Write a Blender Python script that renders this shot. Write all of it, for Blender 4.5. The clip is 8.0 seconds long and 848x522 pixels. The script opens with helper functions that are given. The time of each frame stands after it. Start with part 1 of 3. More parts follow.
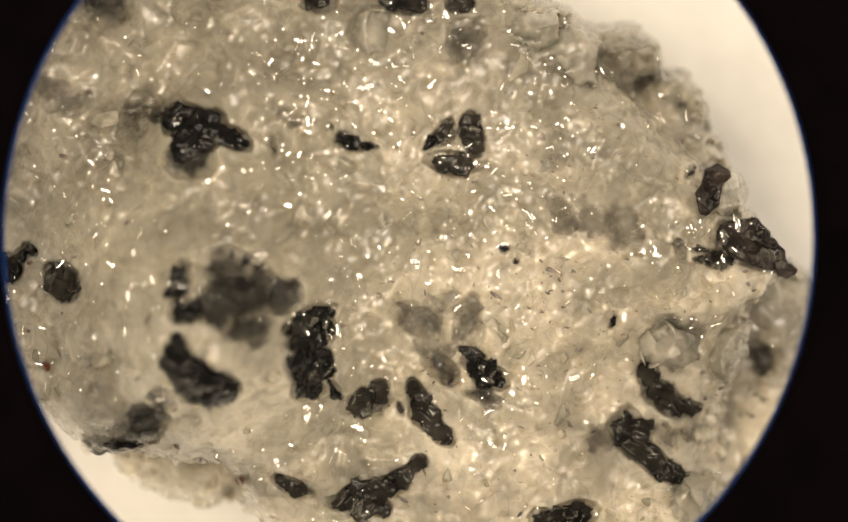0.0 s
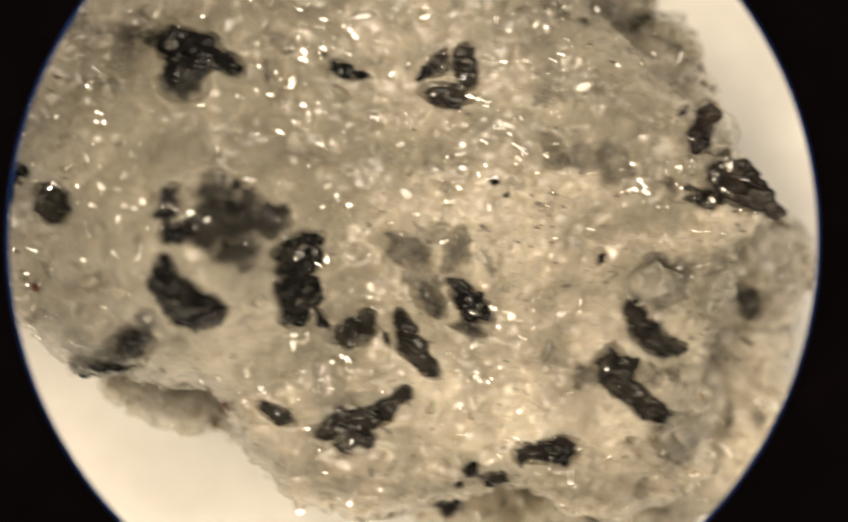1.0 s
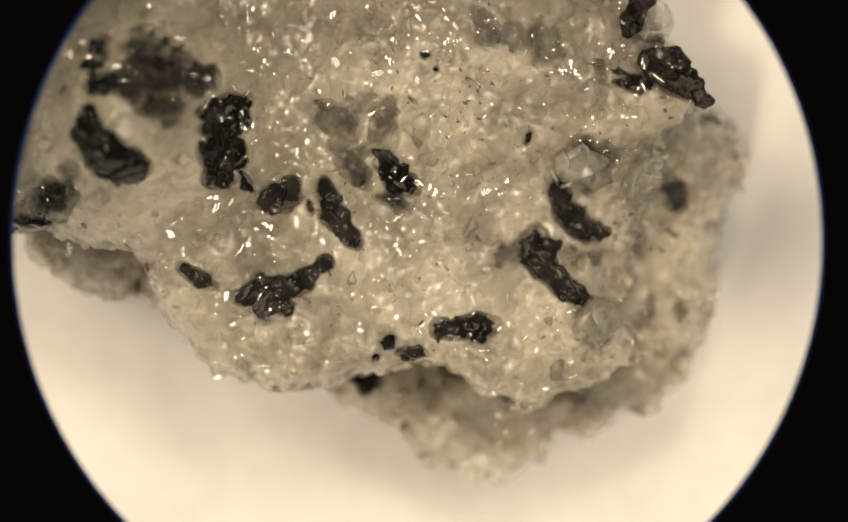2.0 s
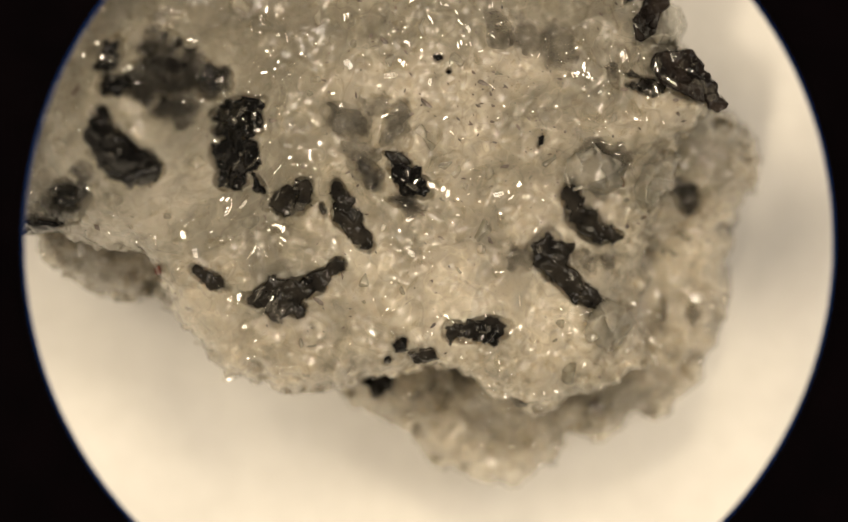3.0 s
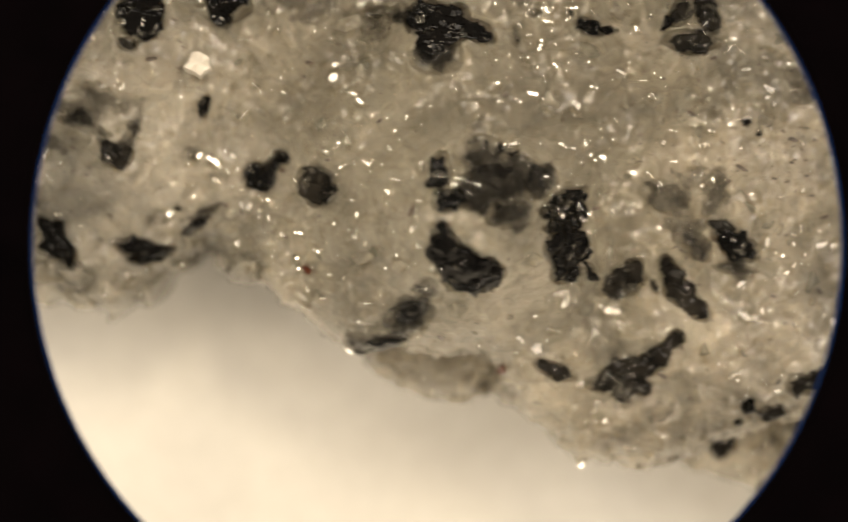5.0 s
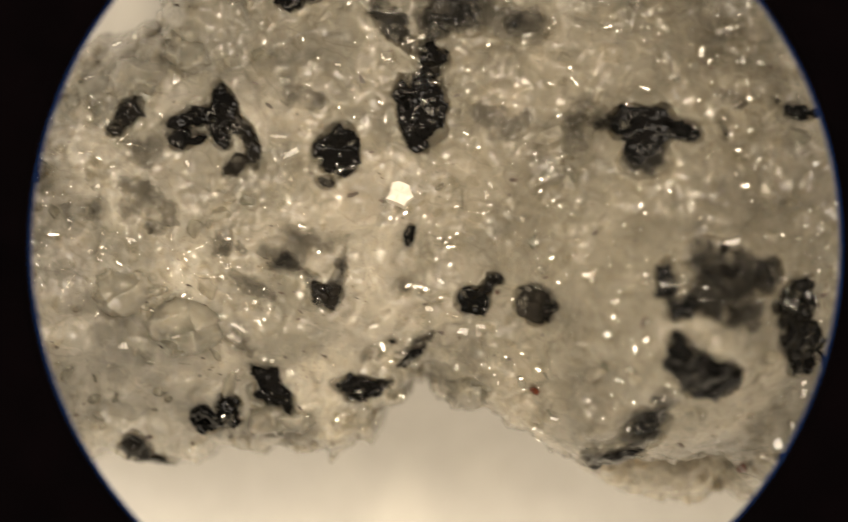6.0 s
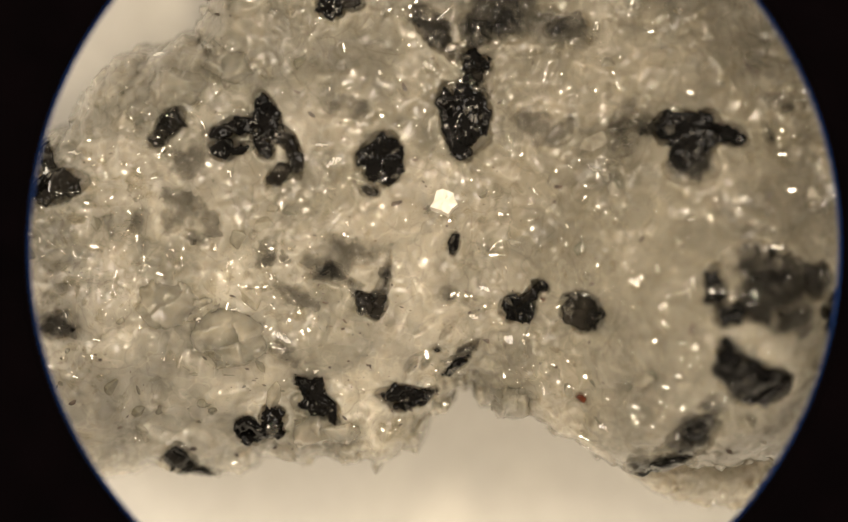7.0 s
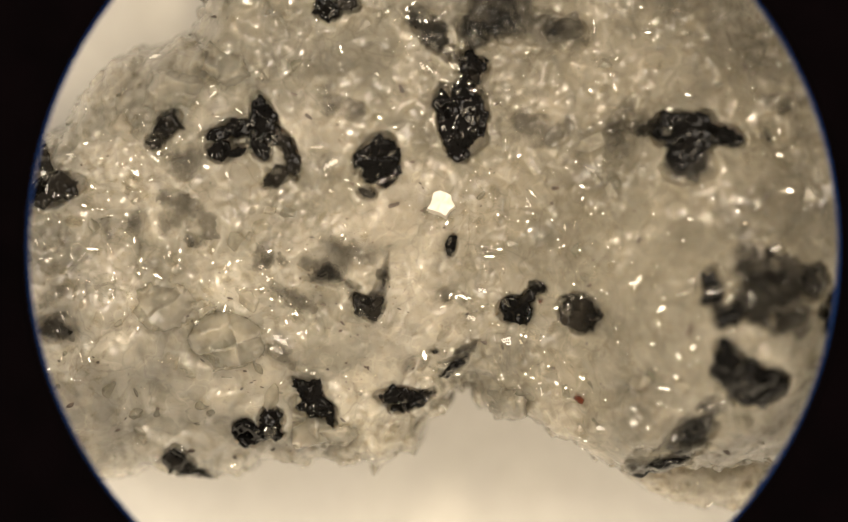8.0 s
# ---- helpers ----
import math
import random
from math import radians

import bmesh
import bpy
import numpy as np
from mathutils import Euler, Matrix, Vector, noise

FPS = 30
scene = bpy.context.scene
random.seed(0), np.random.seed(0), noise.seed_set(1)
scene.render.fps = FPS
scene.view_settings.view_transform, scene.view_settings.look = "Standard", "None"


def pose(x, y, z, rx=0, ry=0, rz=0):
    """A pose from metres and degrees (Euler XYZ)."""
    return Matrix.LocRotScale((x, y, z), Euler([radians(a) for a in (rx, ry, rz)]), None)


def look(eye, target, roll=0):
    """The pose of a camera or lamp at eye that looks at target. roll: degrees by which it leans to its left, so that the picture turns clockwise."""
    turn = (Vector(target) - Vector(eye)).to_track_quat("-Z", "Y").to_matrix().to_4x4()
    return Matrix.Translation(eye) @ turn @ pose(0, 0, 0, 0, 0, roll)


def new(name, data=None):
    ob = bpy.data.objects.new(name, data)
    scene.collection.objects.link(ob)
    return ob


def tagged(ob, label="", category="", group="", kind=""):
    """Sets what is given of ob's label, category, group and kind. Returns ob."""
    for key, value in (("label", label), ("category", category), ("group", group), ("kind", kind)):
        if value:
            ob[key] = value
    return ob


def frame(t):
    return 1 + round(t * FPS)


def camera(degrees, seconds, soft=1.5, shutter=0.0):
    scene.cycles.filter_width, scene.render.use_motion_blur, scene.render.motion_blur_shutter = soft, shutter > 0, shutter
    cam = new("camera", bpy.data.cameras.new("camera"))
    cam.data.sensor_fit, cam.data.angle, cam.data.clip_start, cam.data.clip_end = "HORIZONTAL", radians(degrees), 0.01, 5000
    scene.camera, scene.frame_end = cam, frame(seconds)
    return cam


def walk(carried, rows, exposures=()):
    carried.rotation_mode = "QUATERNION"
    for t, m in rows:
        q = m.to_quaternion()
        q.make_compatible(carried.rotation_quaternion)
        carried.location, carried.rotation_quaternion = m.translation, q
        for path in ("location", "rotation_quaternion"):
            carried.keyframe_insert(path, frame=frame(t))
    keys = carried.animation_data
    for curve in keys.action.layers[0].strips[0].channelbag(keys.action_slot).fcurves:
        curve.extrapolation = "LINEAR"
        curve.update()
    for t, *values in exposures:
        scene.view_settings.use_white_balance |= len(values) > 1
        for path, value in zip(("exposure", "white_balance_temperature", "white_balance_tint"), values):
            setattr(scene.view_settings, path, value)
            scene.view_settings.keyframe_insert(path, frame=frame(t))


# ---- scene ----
MM = 0.001
AXIS = 76.62          # mm from the specimen's middle level to the lens
LEVEL = 7.8           # mm from the sheet to the specimen's middle level
TILT_X, TILT_Y = 3.7, -0.2

# the camera looks down the microscope and drifts a little at the eyepiece
cam = camera(14.0, 8.0, soft=0.9, shutter=0.5)
cam.data.dof.use_dof = True
cam.data.dof.focus_distance = (AXIS + 0.1) * MM
cam.data.dof.aperture_fstop = 54.0
AIM = pose(0, 0, 0, TILT_X, 0, 0) @ pose(0, 0, 0, 0, TILT_Y, 0)
AIM = AIM.inverted()
UP = AIM.to_3x3() @ Vector((0, 0, 1))
LENS = Vector((0, 0, LEVEL * MM)) + UP * AXIS * MM
# degrees by which the eyepiece's axis stands right of and above the picture's middle
DRIFT = [
    (0.0, -0.2512, 0.3859), (0.5, -0.2154, 0.3679), (1.0, -0.1795, 0.3589), (1.5, -0.1256, 0.3410),
    (2.0, -0.1077, 0.3320), (2.2, -0.0808, 0.3320), (3.3, 0.1077, 0.2961), (3.5, 0.1167, 0.2961), (4.0, 0.1436, 0.2961), (4.5, 0.1795, 0.2871),
    (5.0, 0.2154, 0.2692), (5.2, 0.2154, 0.2602), (6.3, 0.1795, 0.2423), (7.0, 0.1705, 0.2333), (8.0, 0.1526, 0.2333),
]
# mm by which the microscope is racked up to focus on the dome, or down to the low end
RACK = [(0.0, -0.2), (1.0, 0.0), (2.0, 0.4), (4.0, 0.4), (4.5, 0.6), (5.0, 1.6), (5.2, 1.6), (6.3, -0.8), (8.0, -0.8)]


def racked(t):
    return LENS + UP * float(np.interp(t, [a for a, b in RACK], [b for a, b in RACK])) * MM


walk(cam, [(t, Matrix.Translation(racked(t)) @ AIM @ pose(0, 0, 0, -up, right, 0)) for t, right, up in DRIFT],
     [(0.0, 0.28), (1.0, 0.16), (2.0, -0.26), (3.5, -0.30), (4.0, -0.26), (4.5, 0.0), (5.0, -0.26), (6.3, -0.12), (7.0, -0.10), (8.0, 0.0)])

# ---- light ----
world = bpy.data.worlds.new("room")
world.use_nodes = True
scene.world = world
world.node_tree.nodes["Background"].inputs["Color"].default_value = (1.0, 0.86, 0.68, 1)
world.node_tree.nodes["Background"].inputs["Strength"].default_value = 0.42


def area_lamp(name, at, size, watts, colour):
    data = bpy.data.lights.new(name, "AREA")
    data.shape, data.size, data.energy, data.color = "DISK", size * MM, watts, colour
    lamp = new(name, data)
    lamp.matrix_world = look((Vector(at) + Vector((0, 0, LEVEL - 6.4))) * MM, (0, 0, LEVEL * MM))
    return lamp


area_lamp("lamp_key", (5, 44, 92), 16, 0.045, (1.0, 0.83, 0.60))
area_lamp("lamp_key", (-26, 36, 92), 16, 0.024, (1.0, 0.83, 0.60))
area_lamp("lamp_key", (32, 30, 92), 16, 0.020, (1.0, 0.83, 0.60))
# unseen fill lamps, added to brighten the front, left and right sides
area_lamp("lamp_fill_front", (-10, -44, 88), 16, 0.078, (1.0, 0.84, 0.62))
area_lamp("lamp_fill_left", (-62, 22, 74), 44, 0.034, (1.0, 0.88, 0.72))
area_lamp("lamp_fill_right", (60, 14, 80), 44, 0.050, (1.0, 0.89, 0.76))


# ---- materials ----
def material(name):
    mat = bpy.data.materials.new(name)
    mat.use_nodes = True
    return mat, mat.node_tree.nodes, mat.node_tree.links, mat.node_tree.nodes["Principled BSDF"]


def noise_node(nodes, links, scale, detail=4.0):
    tex = nodes.new("ShaderNodeTexNoise")
    tex.inputs["Scale"].default_value = scale
    tex.inputs["Detail"].default_value = detail
    co = nodes.new("ShaderNodeTexCoord")
    links.new(co.outputs["Object"], tex.inputs["Vector"])
    return tex


def ramp(nodes, links, source, stops):
    node = nodes.new("ShaderNodeValToRGB")
    while len(node.color_ramp.elements) < len(stops):
        node.color_ramp.elements.new(0.5)
    for element, (at, colour) in zip(node.color_ramp.elements, stops):
        element.position, element.color = at, (*colour, 1)
    links.new(source, node.inputs["Fac"])
    return node


def bump(nodes, links, source, bsdf, strength, distance, below=None):
    node = nodes.new("ShaderNodeBump")
    node.inputs["Strength"].default_value = strength
    node.inputs["Distance"].default_value = distance
    links.new(source, node.inputs["Height"])
    if below:
        links.new(below.outputs["Normal"], node.inputs["Normal"])
    links.new(node.outputs["Normal"], bsdf.inputs["Normal"])
    return node


def mix_colour(nodes, links, kind, factor, one, two):
    node = nodes.new("ShaderNodeMix")
    node.data_type, node.blend_type = "RGBA", kind
    for key, value in (("Factor", factor), ("A", one), ("B", two)):
        socket = [k for k in node.inputs if k.name == key and k.enabled][0]
        if isinstance(value, (int, float)):
            socket.default_value = value
        elif isinstance(value, tuple):
            socket.default_value = (*value, 1)
        else:
            links.new(value, socket)
    return [k for k in node.outputs if k.enabled][0]


def see_through(nodes, links, bsdf, factor, tint, normal=None, shine=0.09, index=1.54):
    """Lets part of the light straight through, as thin clear quartz does."""
    clear = nodes.new("ShaderNodeBsdfTransparent")
    clear.inputs["Color"].default_value = (*tint, 1)
    blend = nodes.new("ShaderNodeMixShader")
    if normal:
        gloss, edge, skin = nodes.new("ShaderNodeBsdfGlossy"), nodes.new("ShaderNodeFresnel"), nodes.new("ShaderNodeMixShader")
        gloss.inputs["Roughness"].default_value = shine
        edge.inputs["IOR"].default_value = index
        links.new(normal.outputs["Normal"], gloss.inputs["Normal"])
        links.new(normal.outputs["Normal"], edge.inputs["Normal"])
        links.new(edge.outputs[0], skin.inputs[0])
        links.new(blend.outputs[0], skin.inputs[1])
        links.new(gloss.outputs[0], skin.inputs[2])
        links.new(skin.outputs[0], nodes["Material Output"].inputs["Surface"])
    else:
        links.new(blend.outputs[0], nodes["Material Output"].inputs["Surface"])
    if isinstance(factor, float):
        blend.inputs[0].default_value = factor
    else:
        links.new(factor, blend.inputs[0])
    links.new(bsdf.outputs[0], blend.inputs[1])
    links.new(clear.outputs[0], blend.inputs[2])


def tilted_faces(nodes, links, place, scale, steep, amount):
    """The height of many small flat faces, each tilted at random."""
    cells = nodes.new("ShaderNodeTexVoronoi")
    cells.inputs["Scale"].default_value = scale
    links.new(place, cells.inputs["Vector"])
    lean, off, dot = (nodes.new("ShaderNodeVectorMath") for _ in range(3))
    lean.operation, off.operation, dot.operation = "MULTIPLY_ADD", "SUBTRACT", "DOT_PRODUCT"
    lean.inputs[1].default_value = (2 * steep, 2 * steep, 0)
    lean.inputs[2].default_value = (-steep, -steep, 0)
    links.new(cells.outputs["Color"], lean.inputs[0])
    links.new(place, off.inputs[0])
    links.new(cells.outputs["Position"], off.inputs[1])
    links.new(lean.outputs[0], dot.inputs[0])
    links.new(off.outputs[0], dot.inputs[1])
    product = nodes.new("ShaderNodeMath")
    product.operation = "MULTIPLY"
    links.new(dot.outputs["Value"], product.inputs[0])
    links.new(amount, product.inputs[1])
    return product.outputs[0]


def quartz_material():
    mat, nodes, links, bsdf = material("milky_quartz")
    patches = noise_node(nodes, links, 420, 6)
    tint = ramp(nodes, links, patches.outputs["Fac"], [(0.34, (0.315, 0.298, 0.254)), (0.47, (0.375, 0.352, 0.298)), (0.64, (0.44, 0.412, 0.353))])
    # fracture lines between and inside the grains
    co = nodes.new("ShaderNodeTexCoord")
    warp = noise_node(nodes, links, 900, 4)
    bent = nodes.new("ShaderNodeVectorMath")
    bent.operation = "MULTIPLY_ADD"
    bent.inputs[1].default_value = (0.0012, 0.0012, 0.0012)
    links.new(warp.outputs["Color"], bent.inputs[0])
    links.new(co.outputs["Object"], bent.inputs[2])
    cells = nodes.new("ShaderNodeTexVoronoi")
    cells.feature = "DISTANCE_TO_EDGE"
    cells.inputs["Scale"].default_value = 900
    links.new(bent.outputs[0], cells.inputs["Vector"])
    line = ramp(nodes, links, cells.outputs["Distance"], [(0.0, (0.82, 0.81, 0.79)), (0.04, (1, 1, 1))])
    some = ramp(nodes, links, noise_node(nodes, links, 260, 3).outputs["Fac"], [(0.48, (0, 0, 0)), (0.58, (1, 1, 1))])
    colour = mix_colour(nodes, links, "MULTIPLY", some.outputs["Color"], tint.outputs["Color"], line.outputs["Color"])
    # long curved seams
    for scale, shade in ((520, 0.80), (760, 1.22)):
        seam = noise_node(nodes, links, scale, 3)
        curve = ramp(nodes, links, seam.outputs["Fac"], [(0.488, (1, 1, 1)), (0.5, (shade, shade, shade)), (0.512, (1, 1, 1))])
        colour = mix_colour(nodes, links, "MULTIPLY", 0.8, colour, curve.outputs["Color"])
    # milky and clear facets
    chips = nodes.new("ShaderNodeTexVoronoi")
    chips.inputs["Scale"].default_value = 1500
    links.new(bent.outputs[0], chips.inputs["Vector"])
    chip = ramp(nodes, links, chips.outputs["Color"], [(0.2, (0.90, 0.90, 0.89)), (0.8, (1.08, 1.07, 1.06))])
    colour = mix_colour(nodes, links, "MULTIPLY", 1.0, colour, chip.outputs["Color"])
    # light balance painted into the colour: greyer, darker towards +Y, lighter at the -X end
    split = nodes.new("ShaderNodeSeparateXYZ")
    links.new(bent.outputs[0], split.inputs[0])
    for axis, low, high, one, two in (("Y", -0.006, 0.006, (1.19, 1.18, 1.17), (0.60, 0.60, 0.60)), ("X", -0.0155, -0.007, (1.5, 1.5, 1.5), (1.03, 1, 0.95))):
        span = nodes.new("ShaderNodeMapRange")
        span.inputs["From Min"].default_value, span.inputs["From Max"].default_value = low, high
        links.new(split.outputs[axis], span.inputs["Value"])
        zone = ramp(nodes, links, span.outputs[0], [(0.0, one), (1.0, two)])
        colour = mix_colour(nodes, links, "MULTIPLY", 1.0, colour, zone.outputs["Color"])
    # a body of clearer, greyer quartz in the dome
    reach = nodes.new("ShaderNodeVectorMath")
    reach.operation = "DISTANCE"
    reach.inputs[1].default_value = (-0.0042, -0.0008, 0.002)
    links.new(bent.outputs[0], reach.inputs[0])
    span = nodes.new("ShaderNodeMapRange")
    span.inputs["From Min"].default_value, span.inputs["From Max"].default_value = 0.002, 0.007
    links.new(reach.outputs["Value"], span.inputs["Value"])
    core = ramp(nodes, links, span.outputs[0], [(0.0, (0.74, 0.75, 0.75)), (1.0, (1, 1, 1))])
    colour = mix_colour(nodes, links, "MULTIPLY", 1.0, colour, core.outputs["Color"])
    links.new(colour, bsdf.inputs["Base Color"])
    bsdf.inputs["Roughness"].default_value = 0.3
    bsdf.inputs["IOR"].default_value = 1.5
    bsdf.inputs["Subsurface Weight"].default_value = 1.0
    bsdf.inputs["Subsurface Radius"].default_value = (1.0, 0.92, 0.80)
    bsdf.inputs["Subsurface Scale"].default_value = 0.9 * MM
    # the glassy skin: small broken faces, each with a tilt of its own, crowded in some places and sparse in others
    where = ramp(nodes, links, noise_node(nodes, links, 380, 4).outputs["Fac"], [(0.40, (0.45, 0.45, 0.45)), (0.60, (1, 1, 1))])
    low = bump(nodes, links, noise_node(nodes, links, 1900, 2).outputs["Fac"], bsdf, 1.0, 0.016 * MM)
    for scale, steep in ((3000, 0.20), (6200, 0.30)):
        low = bump(nodes, links, tilted_faces(nodes, links, co.outputs["Object"], scale, steep, where.outputs["Color"]), bsdf, 1.0, 1.0, low)
    top = low
    links.remove(bsdf.inputs["Normal"].links[0])
    bsdf.inputs["Specular IOR Level"].default_value = 0.0
    clarity = ramp(nodes, links, patches.outputs["Fac"], [(0.34, (0.62, 0.62, 0.62)), (0.6, (0.38, 0.38, 0.38))])
    thin = nodes.new("ShaderNodeAttribute")
    thin.attribute_name = "thin"
    clearer = nodes.new("ShaderNodeMath")
    clearer.operation, clearer.use_clamp = "MULTIPLY_ADD", True
    clearer.inputs[1].default_value = 0.0
    links.new(thin.outputs["Fac"], clearer.inputs[0])
    links.new(clarity.outputs["Color"], clearer.inputs[2])
    see_through(nodes, links, bsdf, clearer.outputs[0], (0.97, 0.95, 0.89), top, 0.09, 1.62)
    return mat


def clear_material():
    mat, nodes, links, bsdf = material("clear_chip")
    bsdf.inputs["Base Color"].default_value = (0.5, 0.47, 0.4, 1)
    bsdf.inputs["Specular IOR Level"].default_value = 0.0
    skin = bump(nodes, links, noise_node(nodes, links, 9000, 2).outputs["Fac"], bsdf, 1.0, 0.001 * MM)
    see_through(nodes, links, bsdf, 0.94, (0.99, 0.98, 0.95), skin, 0.05, 1.75)
    return mat


def lump_material():
    mat, nodes, links, bsdf = material("glassy_quartz")
    cloud = ramp(nodes, links, noise_node(nodes, links, 900, 5).outputs["Fac"], [(0.35, (0.20, 0.195, 0.165)), (0.65, (0.40, 0.37, 0.32))])
    links.new(cloud.outputs["Color"], bsdf.inputs["Base Color"])
    bsdf.inputs["Specular IOR Level"].default_value = 0.0
    bsdf.inputs["Subsurface Weight"].default_value = 1.0
    bsdf.inputs["Subsurface Radius"].default_value = (1.0, 0.92, 0.80)
    bsdf.inputs["Subsurface Scale"].default_value = 0.6 * MM
    skin = bump(nodes, links, noise_node(nodes, links, 3800, 2).outputs["Fac"], bsdf, 1.0, 0.008 * MM)
    see_through(nodes, links, bsdf, 0.6, (0.97, 0.96, 0.90), skin, 0.1)
    return mat


def face_material():
    mat, nodes, links, bsdf = material("cleavage_quartz")
    cloud = ramp(nodes, links, noise_node(nodes, links, 3000, 4).outputs["Fac"], [(0.3, (0.42, 0.39, 0.34)), (0.7, (0.55, 0.51, 0.45))])
    links.new(cloud.outputs["Color"], bsdf.inputs["Base Color"])
    bsdf.inputs["Roughness"].default_value = 0.3
    bsdf.inputs["IOR"].default_value = 1.55
    bump(nodes, links, noise_node(nodes, links, 8000, 3).outputs["Fac"], bsdf, 1.0, 0.002 * MM)
    return mat


def grain_material():
    mat, nodes, links, bsdf = material("clear_quartz")
    info = nodes.new("ShaderNodeObjectInfo")
    tint = ramp(nodes, links, info.outputs["Random"], [(0.0, (0.17, 0.168, 0.14)), (0.5, (0.27, 0.255, 0.22)), (1.0, (0.38, 0.35, 0.30))])
    cloud = ramp(nodes, links, noise_node(nodes, links, 2.2, 5).outputs["Fac"], [(0.35, (0.8, 0.8, 0.78)), (0.65, (1.1, 1.1, 1.08))])
    links.new(mix_colour(nodes, links, "MULTIPLY", 1.0, tint.outputs["Color"], cloud.outputs["Color"]), bsdf.inputs["Base Color"])
    bsdf.inputs["Roughness"].default_value = 0.09
    bsdf.inputs["IOR"].default_value = 1.54
    bsdf.inputs["Transmission Weight"].default_value = 0.3
    bsdf.inputs["Subsurface Weight"].default_value = 0.7
    bsdf.inputs["Subsurface Radius"].default_value = (1.0, 0.92, 0.80)
    bsdf.inputs["Subsurface Scale"].default_value = 0.5 * MM
    bump(nodes, links, noise_node(nodes, links, 3.5, 4).outputs["Fac"], bsdf, 0.6, 0.06 * MM)
    see_through(nodes, links, bsdf, 0.35, (0.97, 0.95, 0.88))
    return mat


def dark_material(name, dark, light, rough, low=0.35, high=0.7, most=1.0):
    mat, nodes, links, bsdf = material(name)
    grain = noise_node(nodes, links, 1700, 6)
    tint = ramp(nodes, links, grain.outputs["Fac"], [(low, dark), (high, light)])
    links.new(tint.outputs["Color"], bsdf.inputs["Base Color"])
    bsdf.inputs["Roughness"].default_value = rough
    bsdf.inputs["IOR"].default_value = 1.6
    bsdf.inputs["Specular IOR Level"].default_value = 0.10
    fine = noise_node(nodes, links, 5000, 4)
    bump(nodes, links, fine.outputs["Fac"], bsdf, 1.0, 0.005 * MM)
    # quartz closes over the crystal where it thins out
    cover, veil = nodes.new("ShaderNodeAttribute"), nodes.new("ShaderNodeMath")
    cover.attribute_name = "cover"
    veil.operation, veil.use_clamp = "MULTIPLY_ADD", True
    veil.inputs[1].default_value, veil.inputs[2].default_value = -most, 1.0
    links.new(cover.outputs["Fac"], veil.inputs[0])
    see_through(nodes, links, bsdf, veil.outputs[0], (1, 1, 1))
    return mat


def speck_material():
    mat, nodes, links, bsdf = material("brown_speck")
    tint = ramp(nodes, links, noise_node(nodes, links, 6000, 2).outputs["Fac"], [(0.35, (0.02, 0.014, 0.010)), (0.65, (0.07, 0.048, 0.034))])
    links.new(tint.outputs["Color"], bsdf.inputs["Base Color"])
    bsdf.inputs["Roughness"].default_value = 0.4
    return mat


def sheet_material():
    mat, nodes, links, bsdf = material("white_paper")
    fibre = noise_node(nodes, links, 1500, 6)
    tint = ramp(nodes, links, fibre.outputs["Fac"], [(0.3, (0.53, 0.515, 0.485)), (0.7, (0.57, 0.555, 0.525))])
    links.new(tint.outputs["Color"], bsdf.inputs["Base Color"])
    bsdf.inputs["Roughness"].default_value = 0.75
    bump(nodes, links, fibre.outputs["Fac"], bsdf, 0.15, 0.03 * MM)
    return mat


def blackened_material():
    mat, nodes, links, bsdf = material("blackened_metal")
    grain = noise_node(nodes, links, 900, 3)
    tint = ramp(nodes, links, grain.outputs["Fac"], [(0.3, (0.0005, 0.0002, 0.0004)), (0.7, (0.0009, 0.0004, 0.0007))])
    links.new(tint.outputs["Color"], bsdf.inputs["Base Color"])
    bsdf.inputs["Roughness"].default_value = 0.95
    bsdf.inputs["Specular IOR Level"].default_value = 0.02
    return mat


def fringe_material():
    # the lens's blue colour fringe, painted as a surface
    mat, nodes, links, bsdf = material("blue_fringe")
    tint = ramp(nodes, links, noise_node(nodes, links, 400, 2).outputs["Fac"], [(0.3, (0.001, 0.010, 0.05)), (0.7, (0.0015, 0.015, 0.075))])
    links.new(tint.outputs["Color"], bsdf.inputs["Base Color"])
    bsdf.inputs["Roughness"].default_value = 0.6
    bsdf.inputs["Specular IOR Level"].default_value = 0.1
    return mat


QUARTZ = quartz_material()
FRINGE = fringe_material()
GRAIN = grain_material()
TONES = {
    "black": dark_material("black_mineral", (0.0015, 0.0014, 0.0013), (0.005, 0.0045, 0.004), 0.08),
    "charcoal": dark_material("charcoal_mineral", (0.003, 0.0028, 0.0025), (0.02, 0.0175, 0.014), 0.09),
    "veiled": dark_material("veiled_mineral", (0.006, 0.0055, 0.005), (0.05, 0.045, 0.037), 0.1, 0.5, 0.78, 0.82),
    "prism": dark_material("prism_mineral", (0.006, 0.005, 0.0045), (0.024, 0.018, 0.0145), 0.22),
    "rust": dark_material("rust_mineral", (0.05, 0.012, 0.005), (0.11, 0.03, 0.012), 0.3),
    "smoky": dark_material("smoky_mineral", (0.025, 0.023, 0.019), (0.09, 0.083, 0.068), 0.1, 0.4, 0.65, 0.58),
}
SPECK = speck_material()
CLEAR = clear_material()
LUMP = lump_material()
FACE = face_material()
PAPER = sheet_material()
BLACKENED = blackened_material()


